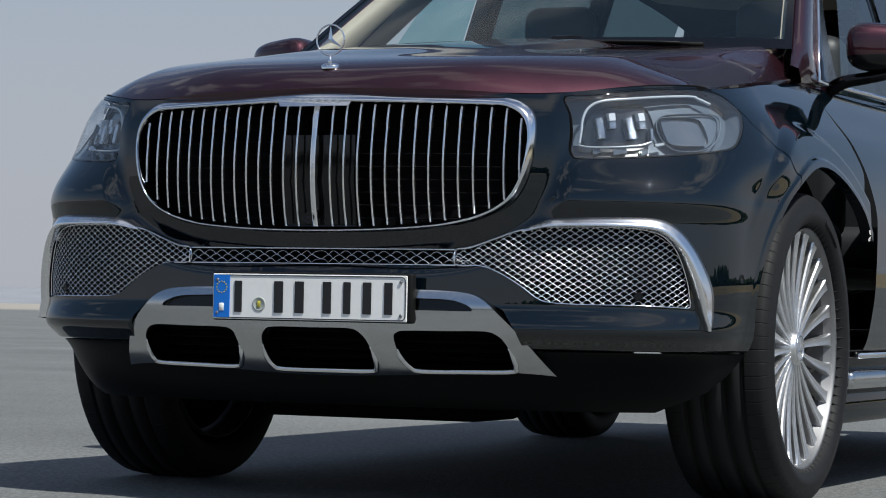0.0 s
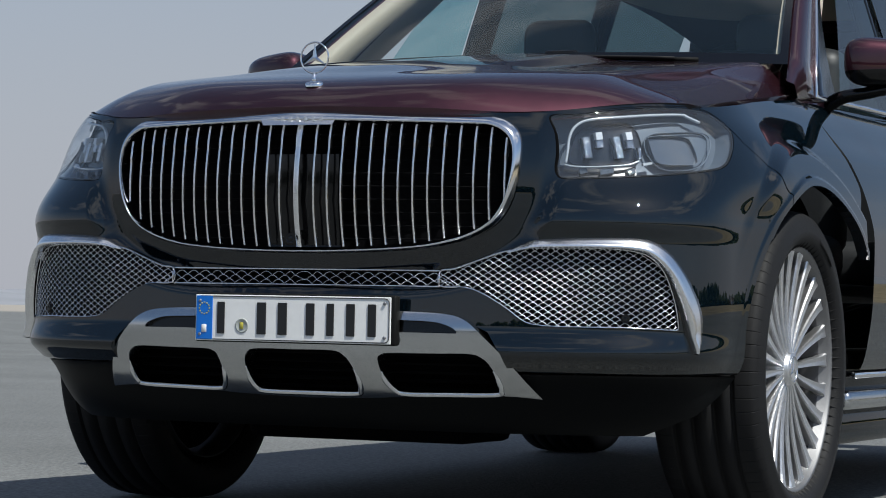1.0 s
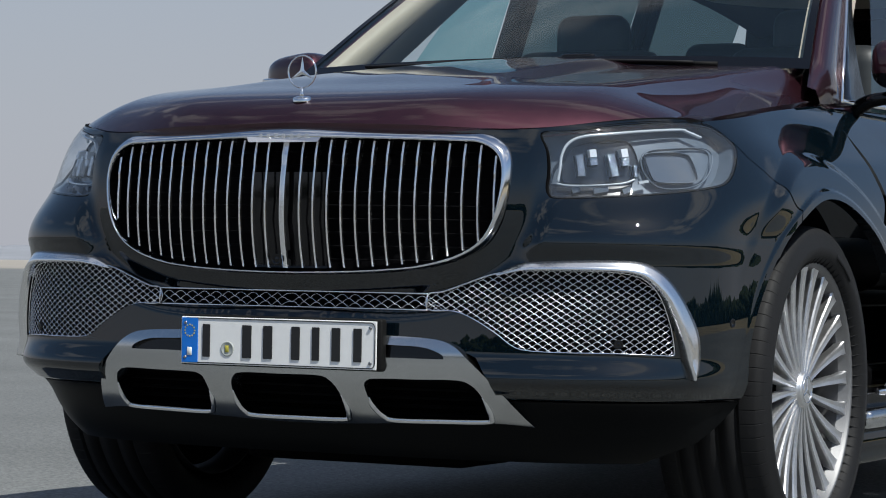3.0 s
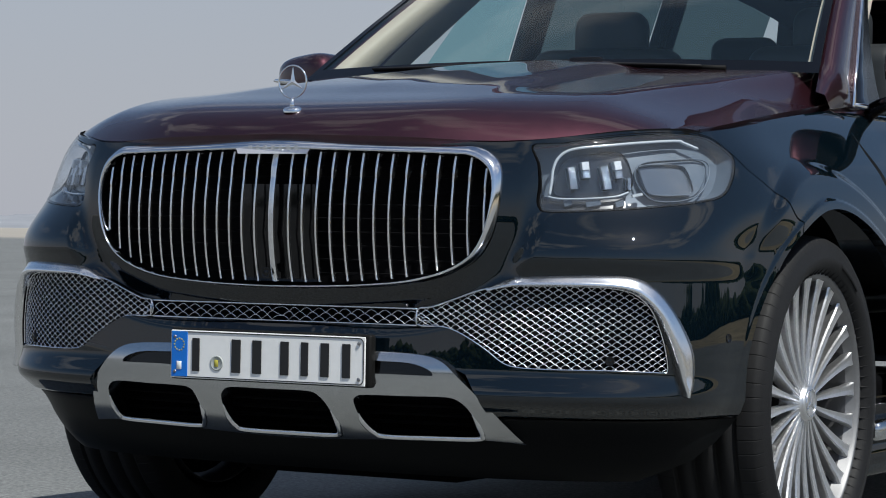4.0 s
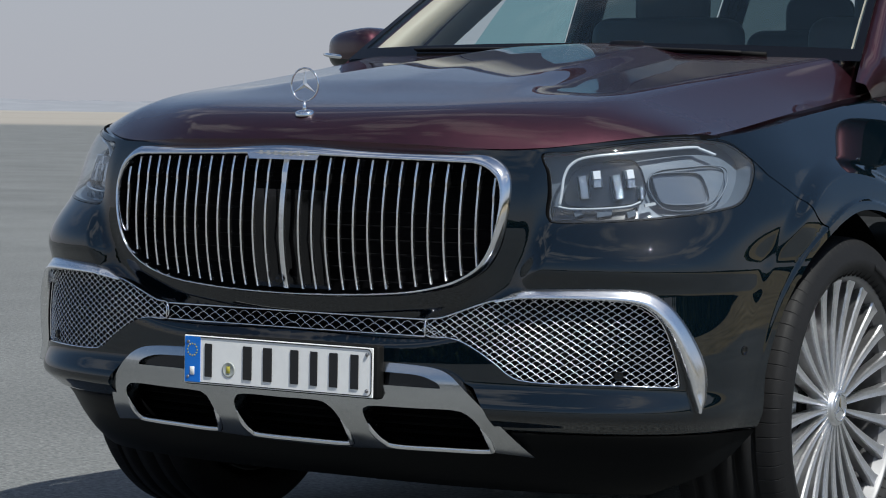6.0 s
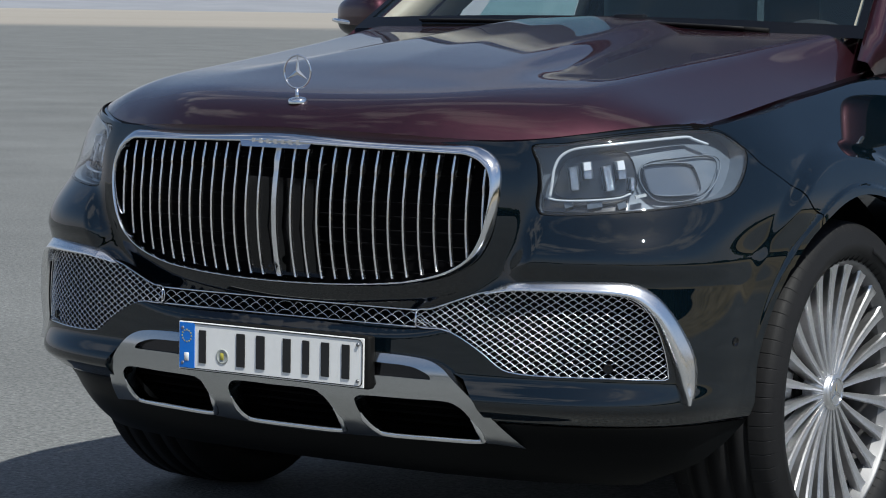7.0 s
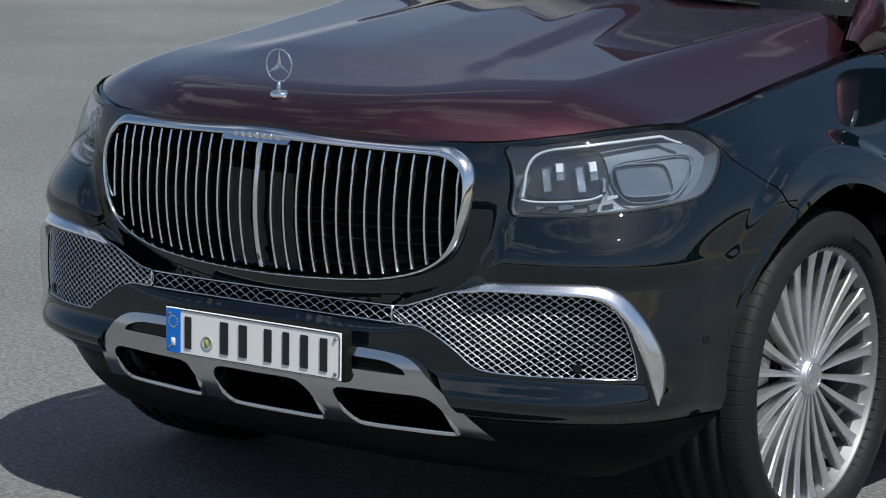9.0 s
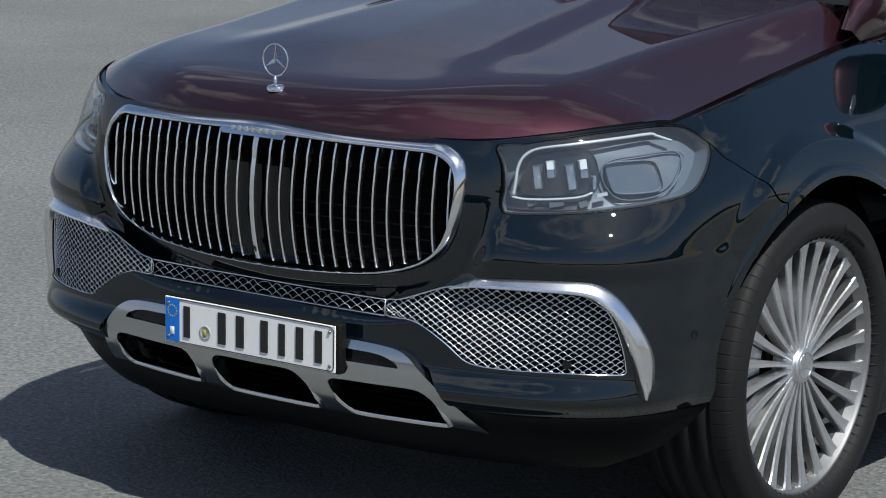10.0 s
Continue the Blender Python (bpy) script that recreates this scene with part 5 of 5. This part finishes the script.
def build_cabin():
    rows, cols = 20, 31
    verts = [screen_point(2 * j / (cols - 1) - 1, -0.06 + 1.06 * i / (rows - 1)) for i in range(rows) for j in range(cols)]
    glass = mesh_object("windscreen", verts, grid_faces(rows, cols), CABIN_GLASS, car, "clear tinted windscreen")
    glass.visible_shadow = False
    # dark printed rim
    for a in (-1, 1):
        v = []
        for i in range(21):
            b = -0.06 + 1.06 * i / 20
            for k in (0.972, 1.0):
                v.append(screen_point(a * k, b, 0.003))
        mesh_object("screen_rim", v, grid_faces(21, 2), GLOSS_BLACK, car)
    v = []
    for j in range(31):
        a = 2 * j / 30 - 1
        v += [screen_point(a, -0.06, 0.003), screen_point(a, 0.004, 0.003)]
    mesh_object("screen_rim", v, grid_faces(31, 2), GLOSS_BLACK, car)

    for s in (1, -1):
        # pillar: outer face swept from the fender to the roof
        v, n = [], 15
        for i in range(n):
            t = -0.16 + 1.16 * i / (n - 1)
            e = screen_point(s, 1.02 * t)
            o = Vector((s * (0.805 - 0.20 * t), 1.58 + 0.64 * t, 1.150 + 0.60 * t)) if t > 0 else Vector((s * 0.80, 1.58 + 0.95 * t, 1.150 + 0.06 * t))
            mid = (e + o) / 2 + Vector((s * 0.012, -0.018, 0.012))
            inn = (e + o) / 2 + Vector((-s * 0.05, 0.05, -0.02))
            v += [e, mid, o, o + Vector((-s * 0.03, 0.03, -0.01)), inn]
        f = grid_faces(n, 5, True)
        mesh_object("pillar", v, f if s < 0 else [tuple(reversed(q)) for q in f], PAINT_RED, car, "maroon front roof pillar")
        v, n = [], 15
        for i in range(n):
            t = i / (n - 1)
            e = screen_point(s * 0.95, 1.02 * t, -0.012)
            o = Vector((s * (0.785 - 0.20 * t), 1.62 + 0.84 * t, 1.150 + 0.60 * t))
            v += [e, e + Vector((-s * 0.012, 0.05, -0.03)), o + Vector((-s * 0.02, 0.05, 0)), o]
        mesh_object("pillar_lining", v, grid_faces(n, 4, True), BEIGE, car, "cream leather pillar lining")
        # chrome line along pillar and belt
        pts = [Vector((s * (0.806 - 0.20 * t), 1.583 + 0.64 * t, 1.152 + 0.60 * t)) for t in (0, 0.25, 0.5, 0.75, 1.0)]
        mesh_object("window_trim", *tube(pts, 0.006, 8), CHROME, car, "slim chrome window trim")
        mesh_object("belt_trim", *tube([(s * 0.79, 1.62, 1.158), (s * 0.80, 2.6, 1.170), (s * 0.79, 4.4, 1.185)], 0.008, 8), CHROME, car)
        # black sail panel behind the pillar's foot
        v, n = [], 9
        for i in range(n):
            t = i / (n - 1)
            o = Vector((s * (0.800 - 0.20 * t), 1.592 + 0.64 * t, 1.150 + 0.60 * t))
            v += [o, o + Vector((-s * 0.004, 0.05 + 0.20 * (1 - t) ** 3, 0)), o + Vector((-s * 0.022, 0.05 + 0.20 * (1 - t) ** 3, 0)), o + Vector((-s * 0.022, 0, 0))]
        mesh_object("sail_panel", v, grid_faces(n, 4, True), GLOSS_BLACK, car)
        # side panes and pillars
        for y0, y1 in ((1.90, 2.55), (2.66, 3.55), (3.66, 4.55)):
            v = []
            for i in range(9):
                t = i / 8
                z = 1.145 + 0.60 * t
                x = 0.785 - 0.19 * t + 0.010 * math.sin(math.pi * t)
                start = y0 + (0.48 * t if y0 < 2 else 0)
                v += [Vector((s * x, start + (y1 - start) * k / 6, z)) for k in range(7)]
            ob = mesh_object("side_window", v, grid_faces(9, 7) if s > 0 else [tuple(reversed(q)) for q in grid_faces(9, 7)], SIDE_GLASS if y0 < 2 else PRIVACY_GLASS, car, "tinted side window")
            ob.visible_shadow = False
        for y in (2.605, 3.605):
            v = []
            for t in (0, 0.5, 1):
                z, x = 1.145 + 0.60 * t, 0.79 - 0.19 * t
                v += [Vector((s * x, y - 0.055, z)), Vector((s * x, y + 0.055, z)), Vector((s * (x - 0.05), y + 0.05, z)), Vector((s * (x - 0.05), y - 0.05, z))]
            mesh_object("pillar", v, grid_faces(3, 4, True), GLOSS_BLACK, car, "black middle roof pillar")
    # roof and tail of the cabin
    v, rows, cols = [], 16, 17
    for i in range(rows):
        t = i / (rows - 1)
        for j in range(cols):
            a = 2 * j / (cols - 1) - 1
            v.append(Vector((a * 0.605, 2.14 + 2.71 * t + 0.13 * a * a * (1 - t), 1.785 + 0.05 * math.sin(math.pi * (0.15 + 0.75 * t)) - 0.055 * abs(a) ** 3 - 0.10 * t ** 4)))
    top = v + [p + Vector((0, 0, -0.05)) for p in v]
    f = grid_faces(rows, cols)
    o = rows * cols
    rim = [j for j in range(cols)] + [i * cols + cols - 1 for i in range(1, rows)] + [(rows - 1) * cols + j for j in range(cols - 2, -1, -1)] + [i * cols for i in range(rows - 2, 0, -1)]
    faces = f + [tuple(k + o for k in reversed(q)) for q in f] + [(rim[k], rim[(k + 1) % len(rim)], rim[(k + 1) % len(rim)] + o, rim[k] + o) for k in range(len(rim))]
    mesh_object("roof", top, faces, PAINT_RED, car, "maroon roof")
    v = [Vector(p) for p in ((-0.80, 5.0, 1.15), (0.80, 5.0, 1.15), (0.64, 4.72, 1.70), (-0.64, 4.72, 1.70))]
    mesh_object("tailgate", v + [p + Vector((0, -0.04, 0)) for p in v], [(0, 1, 2, 3), (7, 6, 5, 4), (0, 4, 5, 1), (2, 6, 7, 3), (1, 5, 6, 2), (0, 3, 7, 4)], GLOSS_BLACK, car, flat=True)

    # painted corners that carry the hood's line back to the pillars
    for s in (1, -1):
        v = []
        for i in range(9):
            y = 1.40 + 0.30 * i / 8
            for j in range(7):
                x = 0.708 + 0.090 * j / 6
                v.append(Vector((s * x, y, hood_crown(x, y) - 0.007)))
        f = grid_faces(9, 7)
        mesh_object("cowl_corner", v + [p + Vector((0, 0, -0.012)) for p in v], f + [tuple(63 + k for k in reversed(q)) for q in f], PAINT_RED, car)
    # cowl, wipers
    v = []
    for j in range(31):
        a = 2 * j / 30 - 1
        e = screen_point(a, 0.0)
        v += [Vector((e.x * 1.03, 1.38 + 0.10 * a * a, hood_z(e.x, 1.40) - 0.035)), Vector((e.x, e.y + 0.02, e.z - 0.006)), Vector((e.x, e.y + 0.06, e.z - 0.05))]
    mesh_object("cowl", v, grid_faces(31, 3), MATT_BLACK, car)
    for x0, x1 in ((0.12, -0.52), (0.50, 0.02)):
        wiper = group_under("wiper", car, "black wiper resting at the foot of the windscreen")
        p = [screen_point((x0 + (x1 - x0) * t) / 0.735, -0.045 + 0.02 * t, 0.004) for t in [k / 8 for k in range(9)]]
        mesh_object("arm", *tube(p, [0.007 - 0.0004 * k for k in range(9)], 8), MATT_BLACK, wiper)
        mesh_object("blade", *tube([q + Vector((0, -0.010, 0.003)) for q in p[1:]], 0.004, 6), RUBBER, wiper)
    bm = box_bm(0.10, 0.035, 0.03, (0.115, 1.395, 1.268), 0.010, 3)
    part("wiper_hub", bm, GLOSS_BLACK, car)

    # interior
    v, rows, cols = [], 8, 17
    for i in range(rows):
        t = i / (rows - 1)
        for j in range(cols):
            a = 2 * j / (cols - 1) - 1
            v.append(Vector((a * 0.70, 1.46 + 0.08 * a * a + 0.42 * t, 1.215 + 0.02 * math.sin(math.pi * t) - 0.12 * smooth(0.8, 1, t) + 0.02 * math.exp(-((a - 0.5) / 0.2) ** 2) * t)))
    mesh_object("dashboard", v, grid_faces(rows, cols), INTERIOR, car, "dark leather dashboard")
    part("cabin_floor", box_bm(1.5, 3.3, 0.04, (0, 3.1, 0.62), 0.01), INTERIOR, car)
    wheel_pts = [Vector((0.37 + 0.185 * math.cos(2 * math.pi * k / 40), 2.03 - 0.07 * math.sin(2 * math.pi * k / 40), 1.09 + 0.17 * math.sin(2 * math.pi * k / 40))) for k in range(40)]
    steer = group_under("steering_wheel", car, "dark leather steering wheel")
    mesh_object("rim", *tube(wheel_pts, 0.016, 10, closed=True), INTERIOR, steer)
    part("boss", box_bm(0.15, 0.06, 0.11, (0.37, 2.03, 1.09), 0.025, 3), INTERIOR, steer)
    for sx in (0.37, -0.37):
        for y, mt in ((2.55, INTERIOR), (3.65, INTERIOR)):
            seat = group_under("seat", car, "dark leather seat")
            part("backrest", box_bm(0.50, 0.16, 0.66, (sx, y, 1.06), 0.06, 4), mt, seat)
            part("cushion", box_bm(0.52, 0.52, 0.16, (sx, y - 0.26, 0.72), 0.06, 4), mt, seat)
            part("headrest", box_bm(0.25, 0.10, 0.16, (sx, y + 0.03, 1.43), 0.05, 4), mt, seat)
    part("mirror_mount", box_bm(0.17, 0.06, 0.045, (0.03, 2.04, 1.62), 0.012, 3), BEIGE, car, "pale sensor housing behind the windscreen")
    part("inside_mirror", box_bm(0.24, 0.04, 0.07, (0.03, 2.10, 1.57), 0.018, 3), GLOSS_BLACK, car)
    part("headliner", box_bm(1.14, 2.4, 0.02, (0, 3.50, 1.715), 0.008, 2), BEIGE, car, "cream headliner")


build_cabin()


def build_mirror(s):
    mirror = group_under("wing_mirror", car, "maroon wing mirror with a chrome blade on a black foot")
    for name, low in (("shell", False), ("lower_shell", True)):
        bm = bmesh.new()
        bmesh.ops.create_uvsphere(bm, u_segments=36, v_segments=24, radius=1)
        bmesh.ops.bisect_plane(bm, geom=list(bm.verts) + list(bm.edges) + list(bm.faces), plane_co=(0, 0, -0.22), plane_no=(0, 0, 1 if low else -1), clear_outer=True)
        for v in bm.verts:
            q = [math.copysign(abs(c) ** 0.62, c) for c in v.co]
            taper = 1 - 0.18 * q[0]
            v.co = Vector((s * (0.972 + 0.115 * q[0]), 1.745 + 0.085 * q[1] * taper + 0.03 * q[0], 1.263 + 0.066 * q[2] * taper))
        part(name, bm, GLOSS_BLACK if low else PAINT_RED, mirror, "black lower shell" if low else "")
    pts = [Vector((s * (0.930 + 0.160 * k / 8), 1.672 + 0.02 * (k / 8) ** 2 + 0.03 * (k / 8) ** 5, 1.240 + 0.012 * k / 8)) for k in range(9)]
    mesh_object("blade", *tube(pts, [0.004 + 0.004 * math.sin(math.pi * k / 8) for k in range(9)], 8), CHROME, mirror, "chrome blade")
    pts = [Vector((s * 0.79, 1.74, 1.140)), Vector((s * 0.84, 1.73, 1.165)), Vector((s * 0.92, 1.735, 1.178)), Vector((s * 1.03, 1.745, 1.200))]
    mesh_object("foot", *tube(curve(pts, 5), [0.022 - 0.0005 * k for k in range(16)], 12), GLOSS_BLACK, mirror)


for mirror_side in (1, -1):
    build_mirror(mirror_side)
